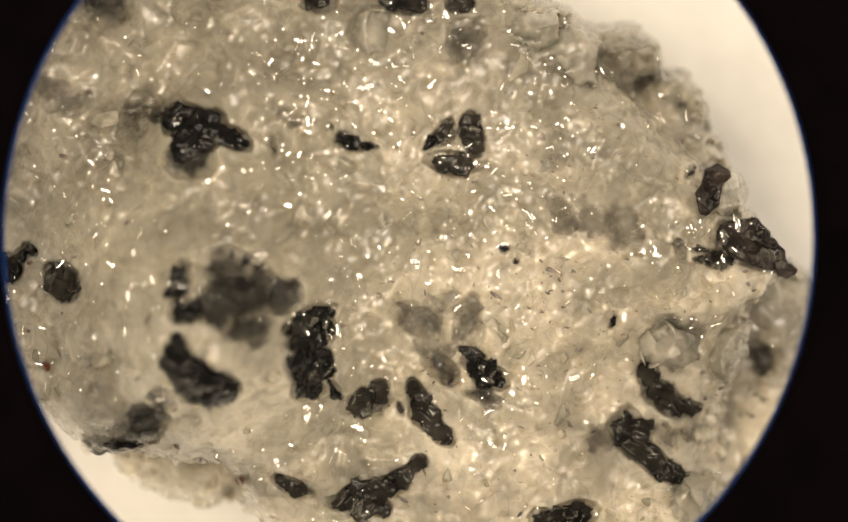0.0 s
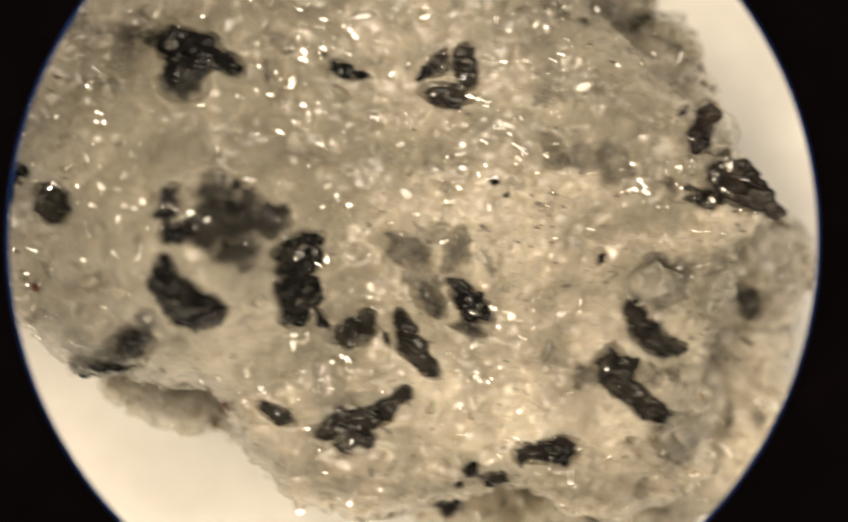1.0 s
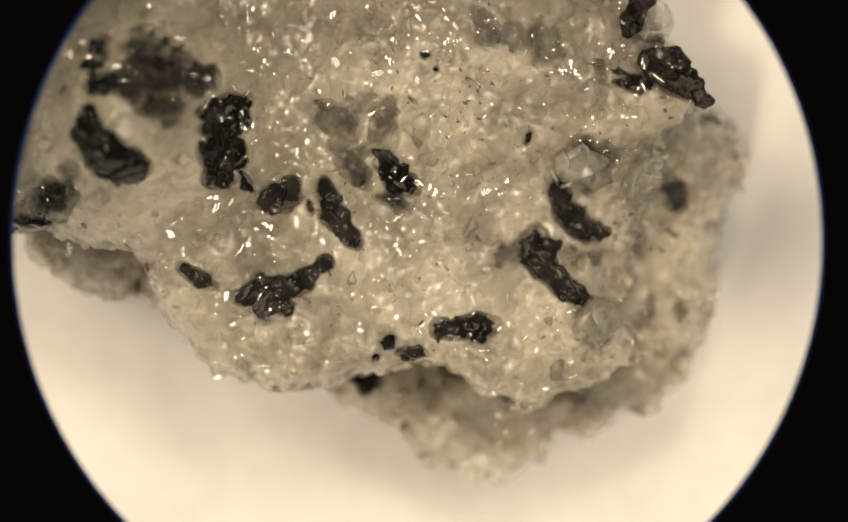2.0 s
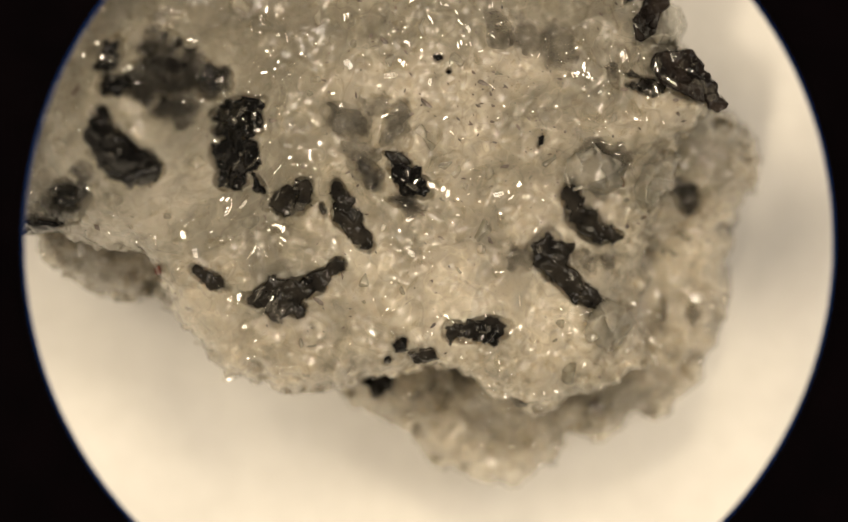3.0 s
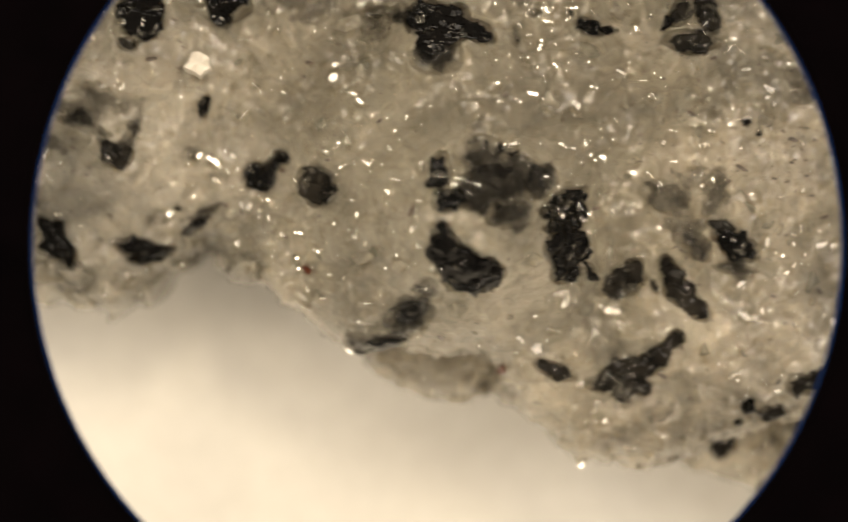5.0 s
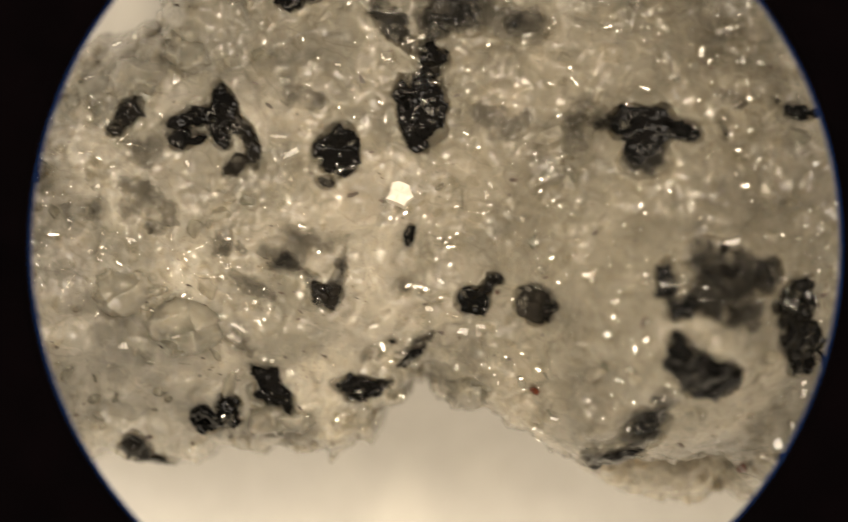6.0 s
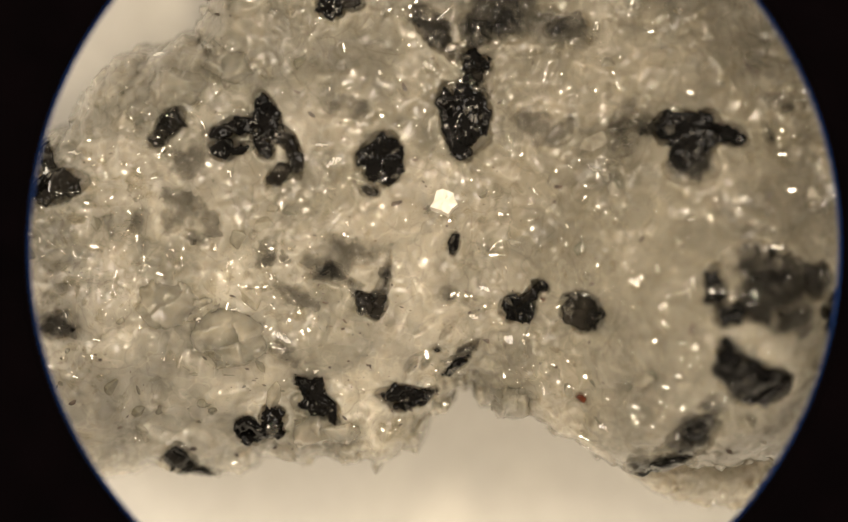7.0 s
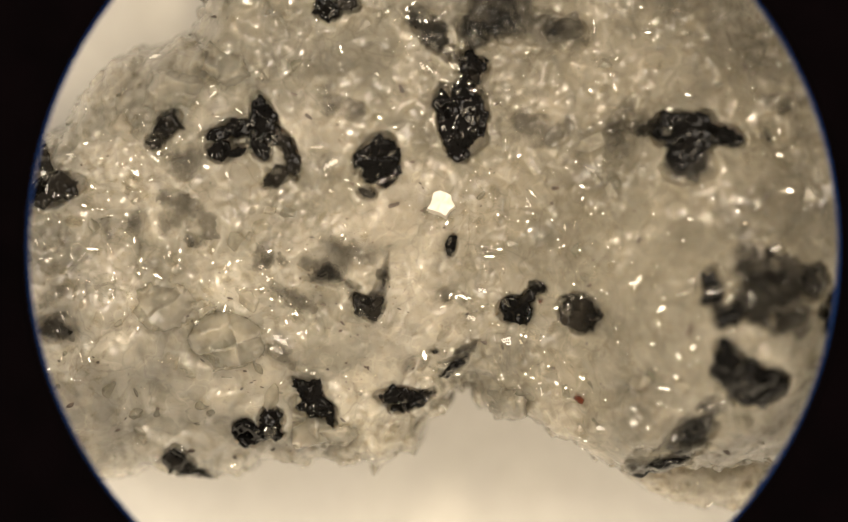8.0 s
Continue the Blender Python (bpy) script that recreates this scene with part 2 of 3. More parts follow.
def part(name, bm, mat, parent, label=""):
    mesh = bpy.data.meshes.new(name)
    bm.to_mesh(mesh)
    bm.free()
    mesh.materials.append(mat)
    ob = new(name, mesh)
    ob.parent = parent
    return tagged(ob, label)


# ---- the sheet under the specimen, and the stop in the eyepiece ----
def sheet():
    bm = bmesh.new()
    bmesh.ops.create_cube(bm, size=1, matrix=Matrix.LocRotScale((0, 0, -0.0002), None, (0.30, 0.21, 0.0004)))
    mesh = bpy.data.meshes.new("stage_sheet")
    bm.to_mesh(mesh)
    bm.free()
    mesh.materials.append(PAPER)
    return tagged(new("stage_sheet", mesh), "plain cream-white paper sheet under the specimen", "paper", kind="structure")


def field_stop():
    stop = tagged(new("eyepiece_ring"), "matt black round eyepiece ring framing the view", "microscope")
    height = 4.7
    inner = 750 * 0.012 * (AXIS - height) / AXIS
    stop.matrix_world = Matrix.Translation(LENS) @ AIM @ pose(0, 0, -(AXIS - height) * MM)
    bm = bmesh.new()
    profile = [(0.05, 0, -0.12), (0.0, 0, 0.0), (0.04, 0, 0.10), (0.2, 0, 0.25), (0, 1, 0.30), (0, 1, -0.12)]
    rings = []
    for i in range(160):
        a = 2 * math.pi * i / 160
        c, s = math.cos(a), math.sin(a)
        outer = 1 / ((c / (inner * 1.16)) ** 4 + (s / (inner * 1.06)) ** 4) ** 0.25
        rings.append([bm.verts.new(((inner + r) * (1 - f) * MM * c + outer * f * MM * c, (inner + r) * (1 - f) * MM * s + outer * f * MM * s, z * MM))
                      for r, f, z in profile])
    for i in range(160):
        one, two = rings[i], rings[(i + 1) % 160]
        for k in range(len(profile)):
            m = (k + 1) % len(profile)
            bm.faces.new((one[k], two[k], two[m], one[m]))
    bmesh.ops.recalc_face_normals(bm, faces=bm.faces)
    ring = part("ring", bm, BLACKENED, stop)
    # added band that draws the lens's blue fringe inside the ring
    bm = bmesh.new()
    for i in range(160):
        a, b = 2 * math.pi * i / 160, 2 * math.pi * (i + 1) / 160
        rows = [(r * MM * math.cos(f), r * MM * math.sin(f), z * MM) for f, r, z in
                ((a, inner - 0.035, 0.0), (b, inner - 0.035, 0.0), (b, inner + 0.03, 0.06), (a, inner + 0.03, 0.06))]
        bm.faces.new([bm.verts.new(p) for p in rows])
        bm.faces.new([bm.verts.new((x, y, z - 0.02 * MM)) for x, y, z in reversed(rows)])
    bmesh.ops.remove_doubles(bm, verts=bm.verts, dist=1e-7)
    part("colour_fringe", bm, FRINGE, ring, "thin blue band standing in for the lens's colour fringe")
    for side in (-1, 1):
        bm = bmesh.new()
        head = Vector((side * inner * 1.11, 0, 0)) * MM
        foot = Vector((side * 20, 0, AXIS - height - 1)) * MM
        way = foot - head
        bmesh.ops.create_cone(bm, cap_ends=True, segments=16, radius1=0.3 * MM, radius2=0.3 * MM, depth=way.length,
                              matrix=Matrix.Translation((head + foot) / 2) @ way.to_track_quat("Z", "Y").to_matrix().to_4x4())
        part("post", bm, BLACKENED, stop)
    return stop


def objective():
    """The dark barrel of the microscope round the lens, unseen, added to keep crystal reflections dark."""
    barrel = tagged(new("microscope_objective"), "unseen black microscope objective barrel, added to darken the specimen's reflections", "microscope")
    barrel.matrix_world = Matrix.Translation(LENS) @ AIM
    bm = bmesh.new()
    profile = [(3, 60), (3, 0.5), (6, -1.5), (24, -1.5), (27, 2), (27, 60)]
    rings = []
    for i in range(64):
        a = 2 * math.pi * i / 64
        rings.append([bm.verts.new((r * MM * math.cos(a), r * MM * math.sin(a), z * MM)) for r, z in profile])
    for i in range(64):
        for k in range(len(profile)):
            m = (k + 1) % len(profile)
            bm.faces.new((rings[i][k], rings[(i + 1) % 64][k], rings[(i + 1) % 64][m], rings[i][m]))
    bmesh.ops.recalc_face_normals(bm, faces=bm.faces)
    part("barrel", bm, BLACKENED, barrel)
    foot = barrel.matrix_world.inverted() @ Matrix.Translation((0, -90 * MM, 0))
    bm = bmesh.new()
    bmesh.ops.create_cone(bm, cap_ends=True, segments=32, radius1=9 * MM, radius2=9 * MM, depth=130 * MM, matrix=foot @ pose(0, 0, 65 * MM))
    part("column", bm, BLACKENED, barrel)
    bm = bmesh.new()
    bmesh.ops.create_cube(bm, size=1, matrix=foot @ Matrix.LocRotScale((0, 38 * MM, 118 * MM), None, (14 * MM, 80 * MM, 16 * MM)))
    bmesh.ops.bevel(bm, geom=bm.edges[:], offset=2 * MM, segments=2, affect="EDGES")
    part("arm", bm, BLACKENED, barrel)
    return barrel


# ---- the specimen ----
FOOT = -LEVEL / 0.012 + 1
GRID = 3.0            # spacing in units of 0.012 mm
UNIT = 0.012 * MM
HILLS = [(-375, -150, 230, 215, 345), (-330, 220, 220, 180, 80), (0, 190, 220, 180, 60), (480, -340, 230, 230, -110),
         (-60, -480, 200, 160, -60), (140, -230, 160, 150, 50), (-800, -60, 190, 190, -70), (-930, -200, 190, 100, -70),
         (-1150, 350, 260, 200, 40), (-1400, -240, 330, 190, -170)]
OUTLINE = [(203, 459), (-100, 640), (-500, 760), (-1195, 720), (-1205, 620), (-1232, 540), (-1307, 552), (-1419, 512),
           (-1511, 416), (-1600, 400), (-1740, 250), (-1700, -150), (-1601, -244), (-1490, -246), (-1405, -278), (-1341, -280), (-1290, -260), (-1213, -286),
           (-1140, -272), (-1069, -312), (-1005, -286), (-951, -246), (-880, -194), (-848, -176), (-838, -238),
           (-738, -285), (-680, -330),
           (-640, -380), (-575, -400), (-470, -410), (-345, -435), (-312, -508), (-236, -604), (-166, -664), (-2, -672),
           (78, -636), (257, -598), (302, -642), (448, -677), (607, -582), (575, -473), (600, -350), (640, -132),
           (711, -70), (618, 39), (547, 140), (415, 240), (364, 320), (309, 400)]
LEDGES = [(645, -200, 178, 138, -290), (652, -420, 132, 188, -310), (598, -606, 140, 100, -320), (335, -742, 152, 122, -320), (520, -690, 110, 62, -330),
          (170, -680, 120, 85, -320), (-420, -450, 140, 85, -210), (-290, -500, 70, 55, -200), (400, 322, 88, 72, -150),
          (478, 208, 92, 92, -150), (540, 118, 66, 80, -150), (-815, -205, 62, 55, -240)]


def hash_grid(ix, iy, salt):
    h = (ix.astype(np.int64) * 374761393 + iy.astype(np.int64) * 668265263 + salt * 974634777) & 0xFFFFFFFF
    h = ((h ^ (h >> 13)) * 1274126177) & 0xFFFFFFFF
    return ((h ^ (h >> 16)) & 0xFFFFFF) / float(0xFFFFFF)


def smooth_noise(x, y, scale, salt):
    x, y = x / scale, y / scale
    ix, iy = np.floor(x), np.floor(y)
    fx, fy = x - ix, y - iy
    fx, fy = fx * fx * (3 - 2 * fx), fy * fy * (3 - 2 * fy)
    a, b = hash_grid(ix, iy, salt), hash_grid(ix + 1, iy, salt)
    c, d = hash_grid(ix, iy + 1, salt), hash_grid(ix + 1, iy + 1, salt)
    return (a * (1 - fx) + b * fx) * (1 - fy) + (c * (1 - fx) + d * fx) * fy - 0.5


def rough(x, y, scale, salt, octaves=4):
    total, amp = 0, 1.0
    for k in range(octaves):
        total = total + amp * smooth_noise(x, y, scale / 2 ** k, salt + k)
        amp *= 0.5
    return total


def facets(x, y, size, salt, slope, dome):
    """Height of a crowd of tilted, slightly domed crystal faces, in units of their size."""
    u, v = x / size, y / size
    iu, iv = np.floor(u), np.floor(v)
    best = np.full(x.shape, -9.0)
    for i in (-1, 0, 1):
        for j in (-1, 0, 1):
            cu, cv = iu + i, iv + j
            du = u - (cu + hash_grid(cu, cv, salt))
            dv = v - (cv + hash_grid(cu, cv, salt + 1))
            gx, gy = hash_grid(cu, cv, salt + 2) - 0.5, hash_grid(cu, cv, salt + 3) - 0.5
            best = np.maximum(best, 0.5 * hash_grid(cu, cv, salt + 4) + slope * (gx * du + gy * dv) - dome * (du * du + dv * dv))
    return best


def broken(x, y, size, salt, slope, dome):
    """Facets turned and bent at random, for one crystal."""
    a = (salt % 97) / 97 * math.pi
    u = x * math.cos(a) + y * math.sin(a) + 0.5 * size * rough(x, y, size * 1.3, salt + 5, 2)
    v = y * math.cos(a) - x * math.sin(a) + 0.5 * size * rough(x, y, size * 1.3, salt + 15, 2)
    return facets(u, v, size, salt, slope, dome)


def base_height(x, y):
    z = np.zeros_like(x)
    for a, b, r, s, h in HILLS:
        z += h * np.exp(-((x - a) / r) ** 2 - ((y - b) / s) ** 2)
    return z


def edge_distance(x, y):
    """Signed distance to the outline, positive inside."""
    near = np.full(x.shape, 1e9)
    inside = np.zeros(x.shape, bool)
    for (ax, ay), (bx, by) in zip(OUTLINE, OUTLINE[1:] + OUTLINE[:1]):
        dx, dy = bx - ax, by - ay
        f = np.clip(((x - ax) * dx + (y - ay) * dy) / (dx * dx + dy * dy), 0, 1)
        near = np.minimum(near, np.hypot(x - ax - f * dx, y - ay - f * dy))
        if ay != by:
            inside ^= ((ay > y) != (by > y)) & (x < ax + (y - ay) * dx / dy)
    return np.where(inside, near, -near)


def surface(x, y, fine=True):
    """Height of the specimen's upper side, and how far inside its outline each place lies."""
    wx, wy = x + 26 * rough(x, y, 70, 11), y + 26 * rough(x, y, 70, 31)
    grain = 46 * facets(wx, wy, 120, 51, 1.3, 0.9) + 36 * rough(x, y, 160, 81, 5) - 22
    if fine:
        grain = grain + 9 * facets(wx, wy, 44, 61, 1.6, 0.9) + 3 * facets(wx, wy, 27, 66, 2.2, 0.5) - 16 * np.abs(rough(wx, wy, 80, 141, 3)) - 7 * np.abs(rough(1.6 * wx - wy, wy + 0.5 * wx, 46, 151, 2)) + 6
    d = edge_distance(x, y) + 10 + 28 * rough(x, y, 60, 91) + 11 * facets(x + 20 * rough(x, y, 40, 97), y, 20, 95, 1, 1)
    f = np.clip(d / 110, 0, 1)
    rim = 12 * np.minimum(d, 0)
    z = base_height(x, y) + grain - 190 * (1 - np.sqrt(1 - (1 - f) ** 2)) + rim
    z = np.maximum(np.where(d > -12, z, FOOT), FOOT)
    inner = d
    for a, b, r, s, h in LEDGES:
        e = (1 - np.hypot((x - a) / r, (y - b) / s)) * min(r, s) + 30 * rough(x, y, 56, 101) + 12 * facets(x + 20 * rough(x, y, 40, 107), y, 22, 105, 1, 1)
        g = np.clip(e / 70, 0, 1)
        low = h + grain - 130 * (1 - np.sqrt(1 - (1 - g) ** 2))
        z = np.maximum(z, np.where(e > -12, low + 12 * np.minimum(e, 0), FOOT))
        inner = np.maximum(inner, e)
    return z, inner


BEDS = []
SHELLS = []


def bedded(x, y, z):
    """The surface with a shallow bed under each dark crystal."""
    for a, b, long, wide, angle, depth in BEDS:
        near = (abs(x - a) < long) & (abs(y - b) < long)
        u, v = x[near] - a, y[near] - b
        c, s = math.cos(angle), math.sin(angle)
        r = np.hypot((u * c + v * s) / (long * 0.5), (v * c - u * s) / (wide * 0.5)) + 0.35 * rough(x[near], y[near], 26, 121)
        z[near] -= depth * np.clip((1.22 - r) * 5, 0, 1)
    return z


def relief(name, gx, gy, z, keep, foot, mat, parent, label, under=None, value=None):
    """A mesh over the kept places of a grid, with a rim that goes down to foot, or closed by an underside."""
    grow = keep.copy()
    grow[1:] |= keep[:-1]
    grow[:-1] |= keep[1:]
    grow[:, 1:] |= keep[:, :-1]
    grow[:, :-1] |= keep[:, 1:]
    z = np.where(keep, z, foot if under is None else under)
    number = np.cumsum(grow.ravel()).reshape(grow.shape) - 1
    top = np.stack([gx[grow], gy[grow], z[grow]], 1)
    quad = grow[:-1, :-1] & grow[1:, :-1] & grow[:-1, 1:] & grow[1:, 1:]

    def quads(index, flip):
        ring = [index[:-1, :-1][quad], index[:-1, 1:][quad], index[1:, 1:][quad], index[1:, :-1][quad]]
        return np.stack(ring[::-1] if flip else ring, 1)

    faces = quads(number, False)
    if under is not None:
        # the rim's places are shared by both sides
        low = np.where(keep, len(top) + np.cumsum(keep.ravel()).reshape(keep.shape) - 1, number)
        faces = np.concatenate([faces, quads(low, True)])
        top = np.concatenate([top, np.stack([gx[keep], gy[keep], under[keep]], 1)])
    mesh = bpy.data.meshes.new(name)
    mesh.vertices.add(len(top))
    mesh.vertices.foreach_set("co", (top * UNIT).ravel())
    mesh.loops.add(faces.size)
    mesh.loops.foreach_set("vertex_index", faces.ravel().astype(np.int32))
    mesh.polygons.add(len(faces))
    mesh.polygons.foreach_set("loop_start", np.arange(0, faces.size, 4, dtype=np.int32))
    mesh.polygons.foreach_set("use_smooth", np.full(len(faces), True))
    mesh.update()
    mesh.validate()
    if value:
        spread_over = mesh.attributes.new(value[0], "FLOAT", "POINT")
        spread_over.data.foreach_set("value", np.concatenate([value[1][grow], value[1][keep]]))
    mesh.materials.append(mat)
    ob = new(name, mesh)
    ob.parent = parent
    return tagged(ob, label)


def quartz_mass(parent):
    gx, gy = np.meshgrid(np.arange(-1790, 860, GRID), np.arange(-860, 800, GRID))
    z, d = surface(gx, gy)
    z = bedded(gx, gy, z)
    # the underside curves up from the sheet to the rim, which overhangs
    deep = np.clip(d / 300, 0, 1)
    under = np.maximum(np.minimum(FOOT + 1 + 400 * (1 - deep) ** 1.6 + 50 * rough(gx, gy, 120, 181, 3) * (1 - deep), z - 150), FOOT + 1)
    # how thin the quartz is at each place
    thin = np.clip(1 - np.where(d > -9, z - under, 0) / 330, 0, 1)
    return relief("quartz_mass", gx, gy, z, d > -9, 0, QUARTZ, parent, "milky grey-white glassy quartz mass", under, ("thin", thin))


SPECIMEN = tagged(new("rock_specimen"), "milky quartz rock specimen studded with black crystals", "rock")
SPECIMEN.matrix_world = pose(0, 0, LEVEL * MM)
dice = random.Random(7)


LABELS = {"black": "glossy black crystal bedded in quartz", "charcoal": "charcoal-grey splintered crystal",
          "veiled": "dark crystal veiled by thin quartz", "smoky": "smoky grey glassy crystal", "prism": "long dark brown prism standing out of the quartz", "rust": "tiny rust-red mineral grain"}


LIFT = {"rust": 6, "black": 7, "charcoal": 5, "veiled": 3, "smoky": 2, "prism": 26}
VEIL = {"rust": 2, "black": 2.5, "charcoal": 4, "veiled": 15, "smoky": 26, "prism": 2.5}


def dark_crystal(tone, *shards):
    """A crystal of one or more overlapping shards, bedded in the quartz: x, y, length, width in mm and the angle."""
    salt = dice.randrange(1000, 90000)
    units = [(x / 0.012, y / 0.012, long / 0.012, wide / 0.012, radians(angle)) for x, y, long, wide, angle in shards]
    reach = max(max(abs(u[0] - units[0][0]), abs(u[1] - units[0][1])) + u[2] * 0.7 for u in units) + 8
    step = 2.0 if reach < 60 else 2.6
    line = np.arange(-reach, reach, step)
    gx, gy = np.meshgrid(units[0][0] + line, units[0][1] + line)
    d = np.full(gx.shape, -1e3)
    for x, y, long, wide, a in units:
        BEDS.append((x, y, long, wide, a, {"rust": 6, "black": 22, "charcoal": 20, "veiled": 12, "smoky": 5, "prism": 6}[tone]))
        u, v = (gx - x) * math.cos(a) + (gy - y) * math.sin(a), (gy - y) * math.cos(a) - (gx - x) * math.sin(a)
        sides = dice.randrange(6, 9)
        first = dice.uniform(0, 6.28)
        cut = np.full(gx.shape, 1e3)
        for k in range(sides):
            f = first + 2 * math.pi * (k + dice.uniform(-0.3, 0.3)) / sides
            out = math.hypot(long * math.cos(f), wide * math.sin(f)) / 2 * dice.uniform(0.92, 1.08)
            cut = np.minimum(cut, out - u * math.cos(f) - v * math.sin(f))
        d = np.maximum(d, cut)
    size = min(units[0][2], units[0][3])
    d = d - min(3.0, 0.09 * size)
    ragged = {"rust": 1.0, "black": 0.6, "charcoal": 0.65, "veiled": 1.0, "smoky": 1.7, "prism": 0.12}[tone]
    d = d + ragged * (0.22 * size * rough(gx, gy, size * 0.45, salt, 4) + 0.12 * size * (broken(gx, gy, size * 0.3, salt + 9, 1.5, 0.6) - 0.15)) + min(1, size / 30, 0.3 if tone == "prism" else 1) * (4 * rough(gx, gy, 12, salt + 61, 2) + 4.5 * (broken(gx, gy, 13, salt + 71, 2.4, 0.2) - 0.7))
    z = surface(gx, gy, fine=False)[0] + LIFT[tone]
    z = np.clip(np.percentile(z[d > 0], 60 if tone == "prism" else 30) - 10, z, z + (220 if tone == "prism" else 22))
    z = z + 6 * broken(gx, gy, max(24, size * 0.5), salt + 21, 2.6, 0.06) + 1.6 * broken(gx, gy, 9, salt + 31, 2.2, 0.3) + 2 * rough(gx, gy, 14, salt + 41, 3)
    z = z - 4 * (1 - np.clip(d / 5, 0, 1)) ** 2 + 6 * np.minimum(d, 0)
    SHELLS.append((gx[0, 0], gy[0, 0], step, z, d))
    return relief("crystal", gx, gy, z, d > -3, 0, TONES[tone], SPECIMEN, LABELS[tone], z - 34,
                  ("cover", np.clip(0.15 + d / VEIL[tone] + (1.4 if tone == "smoky" else 0.9 if tone == "veiled" else 0.2) * rough(gx, gy, 30, salt + 51, 3), 0, 1)))


# ---- glassy grains ----
def clear_lump(x, y, long, wide, angle):
    """A larger glassy lump with broken faces, sunk into the mass: x, y, length and width in mm."""
    salt = dice.randrange(1000, 90000)
    x, y, long, wide, a = x / 0.012, y / 0.012, long / 0.012, wide / 0.012, radians(angle)
    line = np.arange(-long * 0.75, long * 0.75, 2.6)
    gx, gy = np.meshgrid(x + line, y + line)
    u, v = (gx - x) * math.cos(a) + (gy - y) * math.sin(a), (gy - y) * math.cos(a) - (gx - x) * math.sin(a)
    d = (1 - np.hypot(2 * u / long, 2 * v / wide)) * wide / 2 + 0.35 * wide * rough(gx, gy, wide * 0.7, salt, 4)
    z = surface(gx, gy, fine=False)[0]
    level = np.percentile(z[d > 0], 70)
    z = 0.4 * np.maximum(z, level - 60) + 0.6 * level + 26 * broken(gx, gy, wide * 0.42, salt + 21, 2.6, 0.1) + 3 * broken(gx, gy, 12, salt + 31, 2.4, 0.3)
    z = z - 34 * (1 - np.clip(d / (wide * 0.3), 0, 1)) ** 2 + 5 * np.minimum(d, 0)
    return relief("quartz_lump", gx, gy, z, d > -9, float(z.min()) - 50, LUMP, SPECIMEN, "clear glassy broken quartz lump")


def cleavage_face(x, y, long, wide):
    """A flat bright cleavage face: x, y, length and width in mm."""
    bm = bmesh.new()
    count, turns = 13, random.Random(3)
    reach = [turns.uniform(0.34, 0.56) for _ in range(count)]
    rings = []
    for scale, z in ((0.45, 0.0), (1.0, 0.0), (1.15, -0.5)):
        ring = []
        for i in range(count):
            a = 2 * math.pi * i / count
            lift = z + (turns.uniform(-0.012, 0.012) if z == 0 else 0)
            ring.append(bm.verts.new((reach[i] * scale * math.cos(a) * long * MM, reach[i] * scale * math.sin(a) * wide * MM, lift * MM)))
        rings.append(ring)
    middle = bm.verts.new((0, 0, 0))
    for i in range(count):
        k = (i + 1) % count
        bm.faces.new((middle, rings[0][i], rings[0][k]))
        for one, two in zip(rings, rings[1:]):
            bm.faces.new((one[i], two[i], two[k], one[k]))
    bmesh.ops.recalc_face_normals(bm, faces=bm.faces)
    face = part("cleavage_face", bm, FACE, SPECIMEN, "flat white cleavage face catching the lamp")
    z = float(surface(np.array([x / 0.012]), np.array([y / 0.012]))[0][0])
    face.matrix_basis = pose(x * MM, y * MM, z * UNIT + 0.12 * MM, -15.0, 4.0, 0)
    return face



def grain_meshes(count):
    made = []
    for k in range(count):
        bm = bmesh.new()
        for _ in range(dice.randrange(11, 17)):
            v = Vector((dice.gauss(0, 1), dice.gauss(0, 1), dice.gauss(0, 1))).normalized() * dice.uniform(0.85, 1.1)
            bm.verts.new((v.x, v.y, v.z * 0.8))
        hull = bmesh.ops.convex_hull(bm, input=bm.verts)
        spare = {v for v in hull["geom_unused"] + hull["geom_interior"] if isinstance(v, bmesh.types.BMVert)}
        bmesh.ops.delete(bm, geom=list(spare), context="VERTS")
        bmesh.ops.bevel(bm, geom=bm.edges[:], offset=0.05, segments=1, affect="EDGES")
        mesh = bpy.data.meshes.new("quartz_grain")
        bm.to_mesh(mesh)
        bm.free()
        mesh.materials.append(GRAIN)
        made.append(mesh)
    return made


def quartz_grain(mesh, x, y, z, size, sunk=0.45):
    """A clear grain bedded in the mass: x, y, the surface's z and the size in units."""
    ob = new("quartz_grain", mesh)
    ob.parent = SPECIMEN
    turn = [dice.uniform(0, 360) for _ in range(3)]
    ob.matrix_basis = pose(x * UNIT, y * UNIT, (z - size * sunk) * UNIT, *turn) @ Matrix.Diagonal((size * UNIT * dice.uniform(0.8, 1.3), size * UNIT, size * UNIT, 1))
    return ob


def spread(count):
    """Places on the specimen, with the surface's height there."""
    x = np.array([dice.uniform(-1650, 760) for _ in range(count)])
    y = np.array([dice.uniform(-700, 640) for _ in range(count)])
    z, d = surface(x, y)
    return [(float(a), float(b), float(c)) for a, b, c, e in zip(x, y, z, d) if e > 55]


